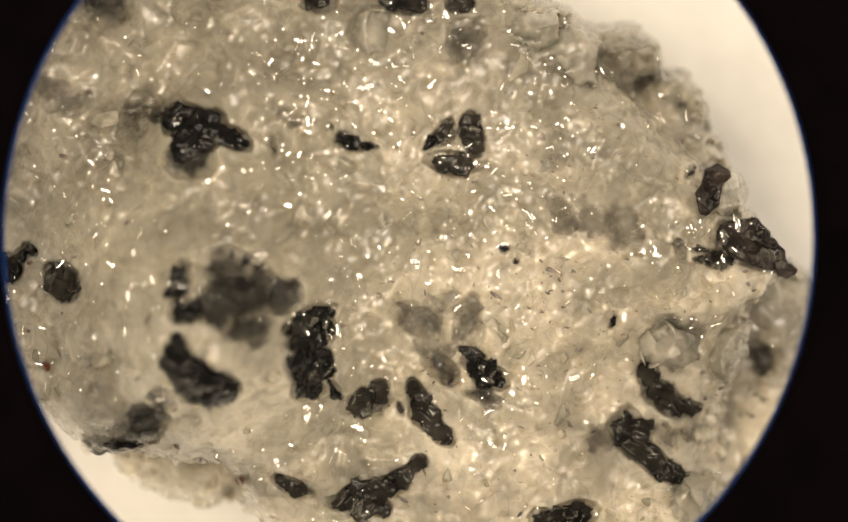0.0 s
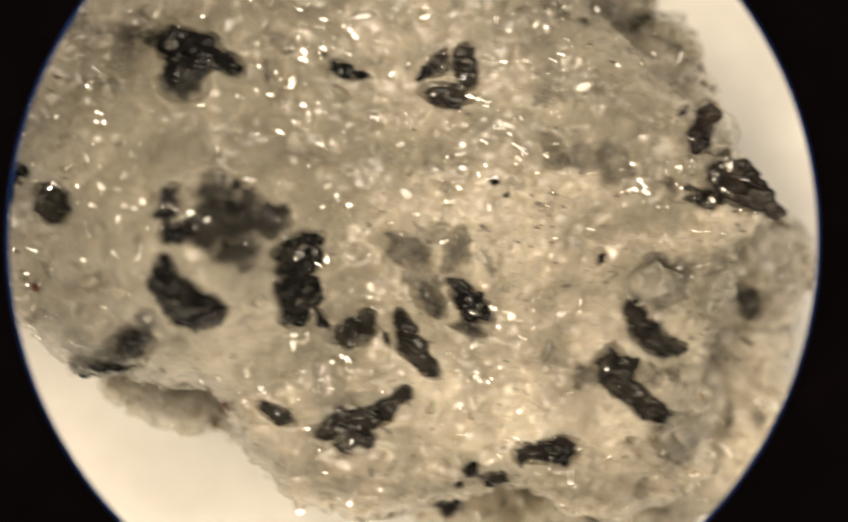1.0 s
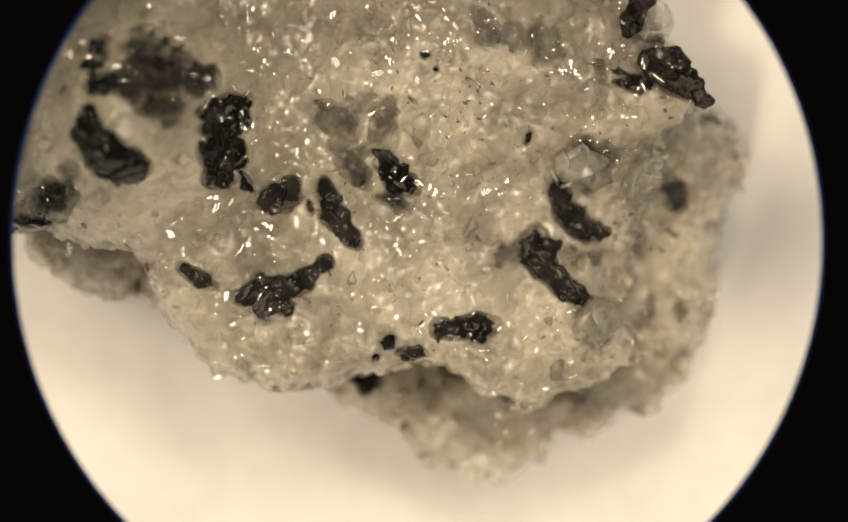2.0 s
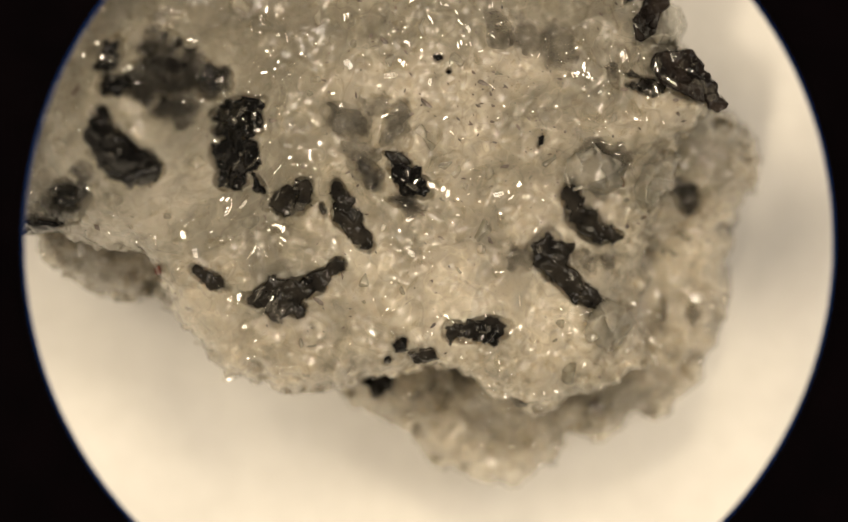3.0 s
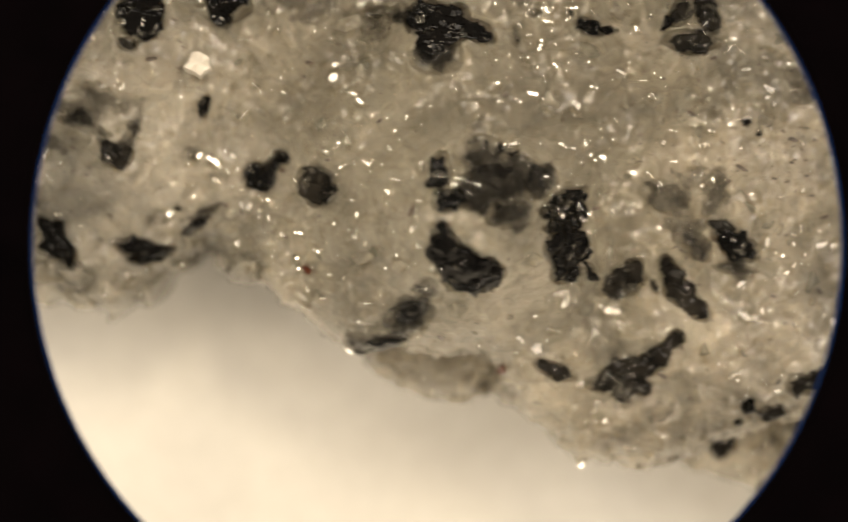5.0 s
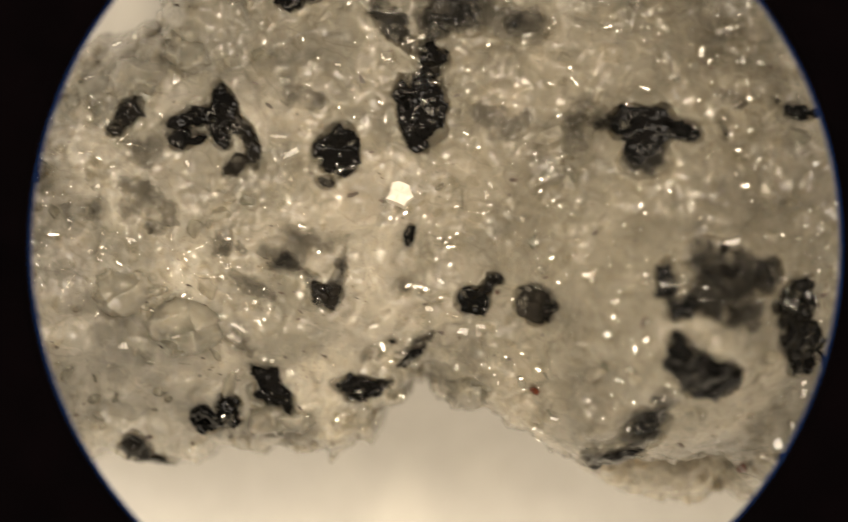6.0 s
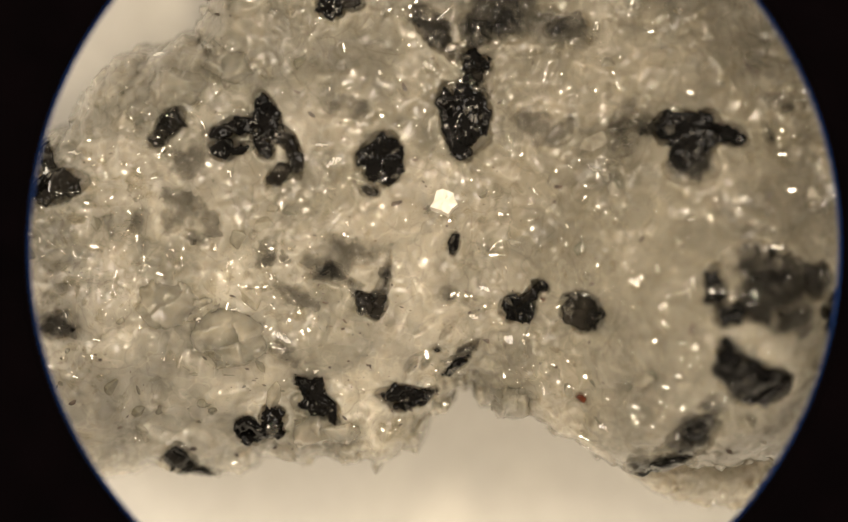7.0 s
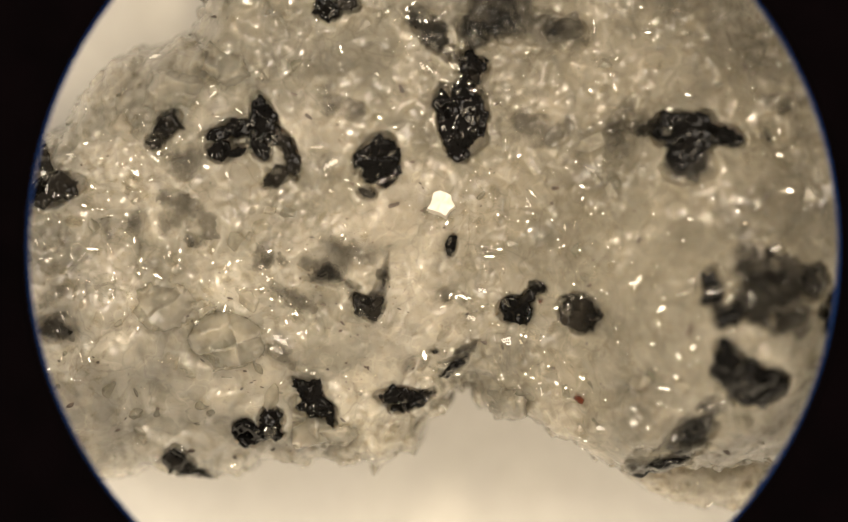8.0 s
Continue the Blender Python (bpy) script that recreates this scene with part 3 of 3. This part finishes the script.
def scatter_grains(count):
    meshes = grain_meshes(14)
    for x, y, z in spread(count * 3):
        # the high dome is smooth, the flanks are grainy
        if dice.random() < 0.75 * math.exp(-((x + 330) / 330) ** 2 - ((y + 60) / 330) ** 2):
            continue
        if any(math.hypot(x - b[0], y - b[1]) < 0.5 * b[2] + 14 for b in BEDS):
            continue
        quartz_grain(dice.choice(meshes), x, y, z, min(48, dice.lognormvariate(3.1, 0.45)), dice.uniform(0.55, 0.95))
        count -= 1
        if not count:
            break


def quartz_dust(count):
    """Small clear rounded chips that catch the lamps, joined in one mesh."""
    bm = bmesh.new()
    bmesh.ops.create_icosphere(bm, subdivisions=2, radius=1)
    ball = np.array([v.co for v in bm.verts])
    tri = np.array([[v.index for v in f.verts] for f in bm.faces if min(v.co.z for v in f.verts) > 0.35])
    bm.free()
    rng = np.random.default_rng(5)
    x, y = rng.uniform(-1680, 800, count), rng.uniform(-830, 660, count)
    z, d = surface(x, y)
    keep = (d > 6) & (rng.random(count) < np.clip(0.38 + 2.2 * rough(x, y, 130, 171, 3), 0.12, 1))
    for x0, y0, step, shell, inside in SHELLS:
        i, j = np.rint((x - x0) / step).astype(int), np.rint((y - y0) / step).astype(int)
        over = (i >= 0) & (j >= 0) & (i < shell.shape[1]) & (j < shell.shape[0])
        over[over] &= inside[j[over], i[over]] > 3
        z[over] = shell[j[over], i[over]]
    x, y, z = x[keep], y[keep], z[keep]
    n = len(x)
    r = np.where(rng.random(n) < 0.72, rng.uniform(1.4, 3.6, n), np.clip(rng.lognormal(1.85, 0.4, n), 4, 13))
    turn = rng.uniform(0, math.pi, n)
    long, thick = np.minimum(r * rng.uniform(1.0, 3.4, n), 20), r * rng.uniform(0.07, 0.22, n)
    u, v, w = ball[None, :, 0] * long[:, None], ball[None, :, 1] * r[:, None], ball[None, :, 2] * thick[:, None]
    c, s = np.cos(turn)[:, None], np.sin(turn)[:, None]
    tx, ty = rng.normal(0, 0.14, n)[:, None], rng.normal(-0.08, 0.14, n)[:, None]
    px, py = u * c - v * s, u * s + v * c
    verts = np.stack([px + x[:, None], py + y[:, None], w + tx * px + ty * py + (z + 0.8 - 0.5 * thick)[:, None]], 2).reshape(-1, 3) * UNIT
    faces = (tri[None] + (np.arange(n) * len(ball))[:, None, None]).reshape(-1, 3)
    mesh = bpy.data.meshes.new("quartz_dust")
    mesh.from_pydata(verts, [], faces)
    mesh.polygons.foreach_set("use_smooth", np.ones(len(faces), bool))
    mesh.materials.append(CLEAR)
    ob = new("quartz_dust", mesh)
    ob.parent = SPECIMEN
    return tagged(ob, "tiny clear quartz chips that glint", kind="stuff")


def specks(count):
    """Dust-sized dark mineral specks lying on the quartz, joined in one mesh."""
    bm = bmesh.new()
    bmesh.ops.create_icosphere(bm, subdivisions=1, radius=1)
    ball = np.array([v.co for v in bm.verts])
    tri = np.array([[v.index for v in f.verts] for f in bm.faces])
    bm.free()
    rng = np.random.default_rng(9)
    x, y = rng.uniform(-1680, 800, count), rng.uniform(-700, 640, count)
    z, d = surface(x, y)
    crowd = 0.12 + np.exp(-((x - 300) / 380) ** 2 - ((y + 60) / 420) ** 2) + 0.8 * np.exp(-((x + 1060) / 230) ** 2 - ((y + 40) / 200) ** 2)
    keep = (d > 25) & (rng.random(count) < crowd * np.clip(0.6 + 2.5 * rough(x, y, 90, 191, 3), 0, 1))
    x, y, z = x[keep], y[keep], z[keep]
    n = len(x)
    r = np.clip(rng.lognormal(0.1, 0.65, n), 0.4, 5.0)
    long, turn = r * rng.uniform(1.1, 3.2, n), rng.normal(-0.5, 0.8, n)
    bent = ball[None] * rng.uniform(0.75, 1.25, (n, len(ball), 1))
    u, v = bent[:, :, 0] * long[:, None], bent[:, :, 1] * r[:, None]
    c, w = np.cos(turn)[:, None], np.sin(turn)[:, None]
    verts = np.stack([u * c - v * w + x[:, None], u * w + v * c + y[:, None], bent[:, :, 2] * r[:, None] * 0.5 + z[:, None] + 2.0], 2).reshape(-1, 3) * UNIT
    faces = (tri[None] + (np.arange(n) * len(ball))[:, None, None]).reshape(-1, 3)
    mesh = bpy.data.meshes.new("dark_specks")
    mesh.from_pydata(verts, [], faces)
    mesh.materials.append(SPECK)
    ob = new("dark_specks", mesh)
    ob.parent = SPECIMEN
    return tagged(ob, "scattered dark brown mineral specks", kind="stuff")


sheet()
RING = field_stop()
objective()
dark_crystal("veiled", (-4.86, -1.93, 0.31, 0.26, -35))
dark_crystal("charcoal", (-0.19, -3.80, 0.31, 0.13, -65))
dark_crystal("black", (1.67, -2.96, 1.10, 0.53, -35))
dark_crystal("charcoal", (1.39, -2.52, 0.65, 0.17, -20))
dark_crystal("charcoal", (-2.63, -5.54, 0.96, 0.29, -27))
dark_crystal("black", (1.79, -6.74, 0.38, 0.26, 55))
dark_crystal("charcoal", (2.31, -6.95, 0.74, 0.29, -1))
dark_crystal("black", (1.53, -7.12, 0.20, 0.16, 5))
dark_crystal("charcoal", (1.32, -7.92, 0.67, 0.52, -7), (1.30, -8.18, 0.40, 0.34, -75))
dark_crystal("charcoal", (3.60, -6.24, 1.10, 0.55, 13))
dark_crystal("charcoal", (2.92, -6.29, 0.43, 0.53, -43))
dark_crystal("smoky", (6.33, -4.54, 0.29, 0.29, 5))
dark_crystal("smoky", (5.84, -4.52, 0.53, 0.19, -80))
dark_crystal("veiled", (8.11, -3.04, 0.91, 0.60, -57))
dark_crystal("charcoal", (4.57, -7.94, 0.41, 0.17, -15))
dark_crystal("smoky", (8.58, -5.68, 0.67, 0.29, 65))
dark_crystal("smoky", (7.79, -5.77, 0.72, 0.17, 85))
dark_crystal("veiled", (-2.97, 2.09, 0.43, 0.19, -75))
dark_crystal("veiled", (-5.61, 2.73, 0.50, 0.26, -32))
dark_crystal("black", (-1.31, 2.17, 0.60, 0.31, -28), (-0.97, 2.07, 0.53, 0.14, -8))
dark_crystal("black", (-1.70, 2.51, 0.19, 0.11, -50))
dark_crystal("charcoal", (0.81, 2.34, 0.58, 0.43, 62))
dark_crystal("black", (0.49, 2.12, 0.41, 0.17, 42))
dark_crystal("charcoal", (1.40, 2.30, 1.01, 0.46, -74))
dark_crystal("charcoal", (0.98, 1.67, 1.10, 0.48, -6))
dark_crystal("prism", (6.70, 0.98, 1.05, 0.56, 72), (6.88, 1.38, 0.62, 0.50, 10))
dark_crystal("charcoal", (6.32, 1.44, 0.38, 0.17, 40))
dark_crystal("prism", (7.60, -0.17, 1.60, 0.88, -22), (8.42, -0.62, 0.80, 0.62, -50))
dark_crystal("charcoal", (6.88, -0.49, 0.67, 0.36, 0))
dark_crystal("veiled", (6.04, -0.30, 0.53, 0.26, -70))
dark_crystal("charcoal", (6.49, -0.29, 0.43, 0.13, -8))
dark_crystal("charcoal", (6.55, -0.53, 0.38, 0.13, -8))
dark_crystal("veiled", (-5.83, -4.04, 1.20, 0.67, 25), (-6.14, -4.53, 1.44, 0.31, 18))
dark_crystal("veiled", (-6.87, -4.72, 0.96, 0.53, -8))
dark_crystal("black", (2.11, -0.23, 0.18, 0.16, 0))
dark_crystal("black", (2.37, -0.51, 0.12, 0.11, 0))
dark_crystal("black", (4.55, -1.91, 0.29, 0.11, 70))
dark_crystal("black", (-9.20, 3.77, 1.49, 0.86, -97), (-9.66, 3.79, 1.34, 0.38, -93), (-9.56, 3.06, 0.60, 0.38, -73))
dark_crystal("charcoal", (-8.90, 4.76, 0.77, 0.43, -89))
dark_crystal("black", (-11.28, 3.12, 1.08, 0.82, -96))
dark_crystal("veiled", (-11.74, 3.27, 0.60, 0.17, 64))
dark_crystal("charcoal", (-11.67, 2.54, 0.41, 0.24, -21))
dark_crystal("black", (-13.55, 4.54, 1.10, 0.50, -87), (-14.23, 4.48, 1.34, 0.38, 4), (-13.77, 4.00, 0.67, 0.38, -75))
dark_crystal("black", (-14.65, 4.10, 0.62, 0.46, 14), (-14.28, 4.00, 0.72, 0.19, 7))
dark_crystal("charcoal", (-13.25, 4.04, 0.72, 0.34, -56), (-13.12, 3.60, 0.77, 0.29, -97), (-13.53, 3.27, 0.70, 0.29, 15))
dark_crystal("charcoal", (-15.65, 4.86, 0.79, 0.46, 37), (-16.01, 4.54, 0.43, 0.34, -11))
dark_crystal("smoky", (-15.63, 2.28, 0.62, 0.24, -23))
dark_crystal("charcoal", (-18.45, 3.97, 1.30, 0.67, 1))
dark_crystal("charcoal", (-18.61, 4.71, 0.72, 0.31, -91))
dark_crystal("smoky", (-18.97, 1.65, 0.77, 0.24, 21))
dark_crystal("veiled", (-19.04, 0.92, 0.84, 0.60, -1))
dark_crystal("charcoal", (-12.29, 0.12, 0.62, 0.31, -73))
dark_crystal("charcoal", (-12.03, -0.07, 0.53, 0.31, 47))
dark_crystal("smoky", (-14.07, 0.83, 0.79, 0.13, -69))
dark_crystal("smoky", (-14.12, 1.55, 0.48, 0.17, 49))
dark_crystal("black", (-13.88, -1.67, 0.96, 0.31, -47))
dark_crystal("black", (-13.84, -2.04, 1.01, 0.46, -21), (-13.56, -2.34, 0.53, 0.24, -87))
dark_crystal("black", (-15.46, -2.30, 0.70, 0.58, -53), (-14.88, -2.07, 0.58, 0.58, -51), (-15.04, -2.44, 0.74, 0.24, -11))
dark_crystal("black", (-11.87, -2.22, 1.06, 0.41, -17), (-11.89, -2.44, 0.62, 0.26, -3))
dark_crystal("charcoal", (-11.39, -2.33, 0.53, 0.26, 11))
dark_crystal("black", (-10.63, -1.81, 0.70, 0.18, 25))
dark_crystal("charcoal", (-10.96, -1.34, 0.19, 0.14, -11))
dark_crystal("black", (-10.12, 0.98, 0.50, 0.24, 65))
dark_crystal("charcoal", (-17.19, -2.70, 0.77, 0.53, -71), (-17.48, -2.76, 0.48, 0.22, -86))
dark_crystal("charcoal", (-16.98, -3.34, 0.70, 0.55, 19), (-17.19, -3.27, 0.60, 0.29, -66))
dark_crystal("black", (-11.74, 6.64, 0.60, 0.43, -31))
dark_crystal("charcoal", (-11.27, 6.67, 0.48, 0.36, -31))
dark_crystal("charcoal", (-0.09, 5.20, 1.10, 0.43, -10))
dark_crystal("charcoal", (1.15, 5.17, 0.60, 0.36, 0))
dark_crystal("charcoal", (-2.00, 5.17, 0.72, 0.36, 0))
dark_crystal("veiled", (-6.76, 5.17, 0.84, 0.41, 0))
dark_crystal("smoky", (-2.58, 2.80, 0.60, 0.55, -31))
dark_crystal("smoky", (0.24, -1.86, 1.08, 0.54, -31), (0.52, -2.38, 1.31, 0.54, -61))
dark_crystal("veiled", (0.74, -2.90, 0.96, 0.48, -46))
dark_crystal("smoky", (1.37, -1.65, 0.84, 0.48, 84), (1.41, -2.19, 0.72, 0.48, 64))
dark_crystal("veiled", (1.69, -3.56, 0.96, 0.17, -11))
dark_crystal("smoky", (5.95, -2.47, 1.33, 0.66, -56))
dark_crystal("smoky", (5.79, -4.59, 0.61, 0.43, -36), (5.59, -4.31, 0.37, 0.27, -36))
dark_crystal("smoky", (-7.31, 5.38, 1.80, 0.84, -31), (-6.65, 5.01, 0.72, 0.72, -11), (-7.92, 5.38, 0.72, 0.60, -11))
dark_crystal("veiled", (-8.20, 5.81, 0.96, 1.08, -71), (-8.74, 5.55, 0.60, 0.72, 49))
dark_crystal("veiled", (-9.68, 5.74, 1.32, 0.43, -66), (-9.20, 5.09, 0.72, 0.36, -36))
dark_crystal("black", (-8.82, 4.84, 0.60, 0.36, -31))
dark_crystal("smoky", (-7.93, 3.20, 1.44, 0.60, -16), (-7.31, 2.95, 0.72, 0.42, 29))
dark_crystal("smoky", (-5.98, 2.93, 1.08, 0.41, 49), (-5.40, 2.88, 0.72, 0.31, -41))
dark_crystal("veiled", (-4.73, 1.76, 0.71, 1.06, -91))
dark_crystal("smoky", (-15.41, 3.97, 1.08, 0.74, 4))
dark_crystal("smoky", (-15.72, 3.05, 1.20, 0.53, -46), (-15.33, 2.50, 0.84, 0.60, -81), (-16.02, 2.75, 0.72, 0.55, -1))
dark_crystal("smoky", (-16.84, 2.88, 0.61, 0.48, -1))
dark_crystal("smoky", (-12.42, 1.27, 1.80, 0.55, -6), (-13.13, 1.31, 0.72, 0.48, -1))
dark_crystal("veiled", (-12.78, 0.72, 1.21, 0.22, -23), (-12.38, 0.23, 0.84, 0.19, -71), (-11.95, 0.25, 0.96, 0.29, 49), (-11.65, 0.73, 0.72, 0.14, 69))
dark_crystal("smoky", (-13.72, 1.13, 0.24, 1.08, 9), (-13.67, 0.54, 1.08, 0.19, -46))
dark_crystal("smoky", (-14.19, -0.66, 0.92, 0.56, -1))
dark_crystal("smoky", (-10.48, -0.08, 0.36, 0.32, -11), (-9.87, -0.41, 0.68, 0.24, -16))
dark_crystal("charcoal", (-7.67, -0.94, 0.84, 0.79, -31))
dark_crystal("black", (-9.00, -0.69, 0.73, 0.58, -1), (-8.64, -0.43, 0.65, 0.29, 39), (-8.43, -0.27, 0.36, 0.24, -41))
dark_crystal("smoky", (-11.10, -0.71, 0.61, 0.15, 24), (-10.65, -0.94, 0.49, 0.17, 39))
dark_crystal("veiled", (-11.59, -1.55, 0.42, 0.20, 44), (-11.28, -1.58, 0.37, 0.17, 49), (-10.60, -1.61, 0.73, 0.15, 9), (-10.24, -1.37, 0.61, 0.12, 19))
dark_crystal("smoky", (-14.16, 1.65, 0.31, 1.20, -21))
dark_crystal("smoky", (-17.51, 2.90, 0.24, 0.85, 9))
dark_crystal("smoky", (-11.87, 4.49, 1.07, 0.43, -21))
dark_crystal("smoky", (4.37, 0.35, 1.56, 1.08, -40))
dark_crystal("smoky", (3.40, 0.49, 0.48, 1.08, 20))
dark_crystal("smoky", (1.25, -1.78, 1.08, 0.48, 70), (0.89, -1.42, 0.72, 0.48, 0))
dark_crystal("smoky", (0.17, -1.79, 1.08, 0.60, -30))
dark_crystal("smoky", (5.98, -2.21, 1.34, 0.85, 20))
dark_crystal("smoky", (3.63, 3.78, 1.32, 0.36, -8))
dark_crystal("smoky", (1.24, 4.37, 0.96, 0.72, 50))
dark_crystal("smoky", (-6.02, 2.41, 0.72, 0.36, 20), (-5.41, 2.72, 0.48, 0.29, -20))
dark_crystal("veiled", (-5.74, -3.82, 0.83, 0.59, 30), (-5.31, -3.35, 0.58, 0.58, 0))
dark_crystal("smoky", (-3.79, 0.09, 0.82, 0.28, 0))
dark_crystal("charcoal", (5.02, -4.50, 1.11, 0.84, -55), (5.38, -4.98, 1.22, 0.54, -45), (6.02, -5.38, 0.86, 0.16, -15))
dark_crystal("smoky", (4.32, -4.62, 0.61, 0.54, 0))
dark_crystal("charcoal", (5.38, -3.20, 0.78, 0.44, -75), (5.76, -3.70, 1.11, 0.56, -42), (6.31, -3.97, 0.61, 0.32, 12))
dark_crystal("charcoal", (-0.94, -5.77, 1.70, 0.51, 14), (-0.74, -6.03, 0.73, 0.41, -26), (-0.14, -5.34, 1.01, 0.29, 32), (0.23, -5.06, 0.41, 0.36, 64))
dark_crystal("black", (-2.15, -1.69, 1.06, 0.52, 16), (-1.86, -1.96, 0.54, 0.59, -26), (-2.23, -2.13, 0.71, 0.42, 4), (-2.11, -2.71, 0.92, 0.94, -6), (-2.17, -3.24, 0.71, 0.50, 4), (-1.64, -3.30, 0.59, 0.19, -54))
dark_crystal("charcoal", (-0.92, -3.67, 1.03, 0.60, 16), (-0.66, -3.37, 0.48, 0.43, 54))
dark_crystal("charcoal", (0.18, -3.52, 0.72, 0.36, -71), (0.40, -3.98, 0.79, 0.53, -36), (0.69, -4.33, 0.72, 0.38, -46))
dark_crystal("black", (-4.81, -2.43, 1.03, 0.55, -71), (-4.50, -2.92, 1.20, 0.92, -26), (-4.00, -3.04, 0.76, 0.76, -26), (-4.90, -1.92, 0.34, 0.21, 84))
dark_crystal("black", (-4.86, -0.73, 0.71, 0.41, 79), (-4.69, -1.28, 0.66, 0.48, 4))
dark_crystal("veiled", (-3.84, -0.48, 1.28, 0.70, -16), (-3.97, -1.12, 1.03, 0.92, 4), (-3.21, -0.95, 1.27, 0.92, -31), (-3.35, -1.76, 1.03, 0.57, -6))
dark_crystal("veiled", (-2.61, -1.15, 0.70, 0.65, -16))
dark_crystal("black", (-4.91, 2.62, 0.86, 0.66, 4), (-4.40, 2.45, 0.80, 0.86, -11), (-3.82, 2.27, 0.82, 0.42, -23), (-4.84, 2.07, 0.70, 0.51, 59))
clear_lump(7.15, 0.82, 0.89, 0.89, 0)
clear_lump(3.51, 4.08, 1.44, 1.08, -20)
clear_lump(2.91, 4.55, 1.08, 0.84, 20)
clear_lump(6.43, -5.96, 1.20, 0.91, -55)
clear_lump(-9.53, -2.78, 0.96, 0.72, -51)
clear_lump(-13.89, -2.67, 1.32, 0.72, -1)
clear_lump(-15.37, 5.65, 1.08, 0.96, -21)
clear_lump(-14.10, 5.88, 1.20, 0.84, -51)
clear_lump(-15.46, -0.09, 1.44, 1.20, -21)
clear_lump(-16.47, 0.97, 1.44, 0.96, -11)
clear_lump(5.89, -2.50, 1.32, 0.96, -20)
clear_lump(7.21, -2.73, 1.20, 0.72, 40)
clear_lump(-0.78, 4.55, 0.84, 1.08, -20)
dark_crystal("rust", (6.46, -2.75, 0.17, 0.13, -20))
dark_crystal("rust", (-8.02, -2.85, 0.26, 0.14, -71))
dark_crystal("rust", (-8.42, -0.58, 0.11, 0.10, -11))
dark_crystal("rust", (-3.80, -5.52, 0.29, 0.17, 55))
quartz_mass(SPECIMEN)
cleavage_face(-10.14, 2.00, 0.62, 0.56)
scatter_grains(280)
quartz_dust(16000)
specks(7000)


def motions():
    rows = [
        (0.0, -0.000, -0.000, 0.00),
        (0.3, 0.094, 0.046, -0.05),
        (0.5, 0.045, 0.093, -0.10),
        (0.6, 0.406, 0.697, -0.20),
        (0.9, 0.199, 1.406, -1.20),
        (1.0, -0.294, 1.572, -1.57),
        (1.1, -1.004, 1.717, -2.20),
        (1.2, -1.364, 1.872, -2.90),
        (1.3, -1.880, 2.147, -3.60),
        (1.4, -2.381, 2.296, -4.10),
        (1.5, -2.477, 2.626, -4.29),
        (1.6, -2.458, 3.348, -4.35),
        (1.7, -2.401, 3.613, -4.38),
        (1.8, -1.952, 4.212, -4.40),
        (1.9, -1.909, 4.417, -4.40),
        (2.0, -1.914, 4.532, -4.39),
        (2.2, -1.854, 4.522, -4.43),
        (3.5, -1.887, 4.522, -4.61),
        (4.0, -1.912, 4.210, -4.05),
        (4.2, -1.267, 3.315, -3.00),
        (4.4, -0.479, 2.683, -1.50),
        (4.5, -0.286, 2.440, -0.82),
        (4.6, 0.621, 2.498, 0.20),
        (4.7, 2.117, 2.769, 1.30),
        (4.8, 3.174, 2.848, 2.40),
        (4.9, 4.229, 2.777, 3.30),
        (5.0, 4.852, 2.863, 4.16),
        (5.2, 5.675, 2.269, 5.37),
        (6.3, 10.433, 1.075, 11.50),
        (6.5, 10.592, 1.068, 11.40),
        (7.0, 10.538, 1.051, 11.35),
        (7.5, 10.594, 1.039, 11.39),
        (8.0, 10.502, 1.040, 11.49),
    ]
    walk(SPECIMEN, [(t, pose(x * MM, y * MM, LEVEL * MM, 0, 0, turn)) for t, x, y, turn in rows])
    home = RING.matrix_world.copy()
    walk(RING, [(row[0], Matrix.Translation(racked(row[0]) - LENS) @ home) for row in DRIFT])


motions()
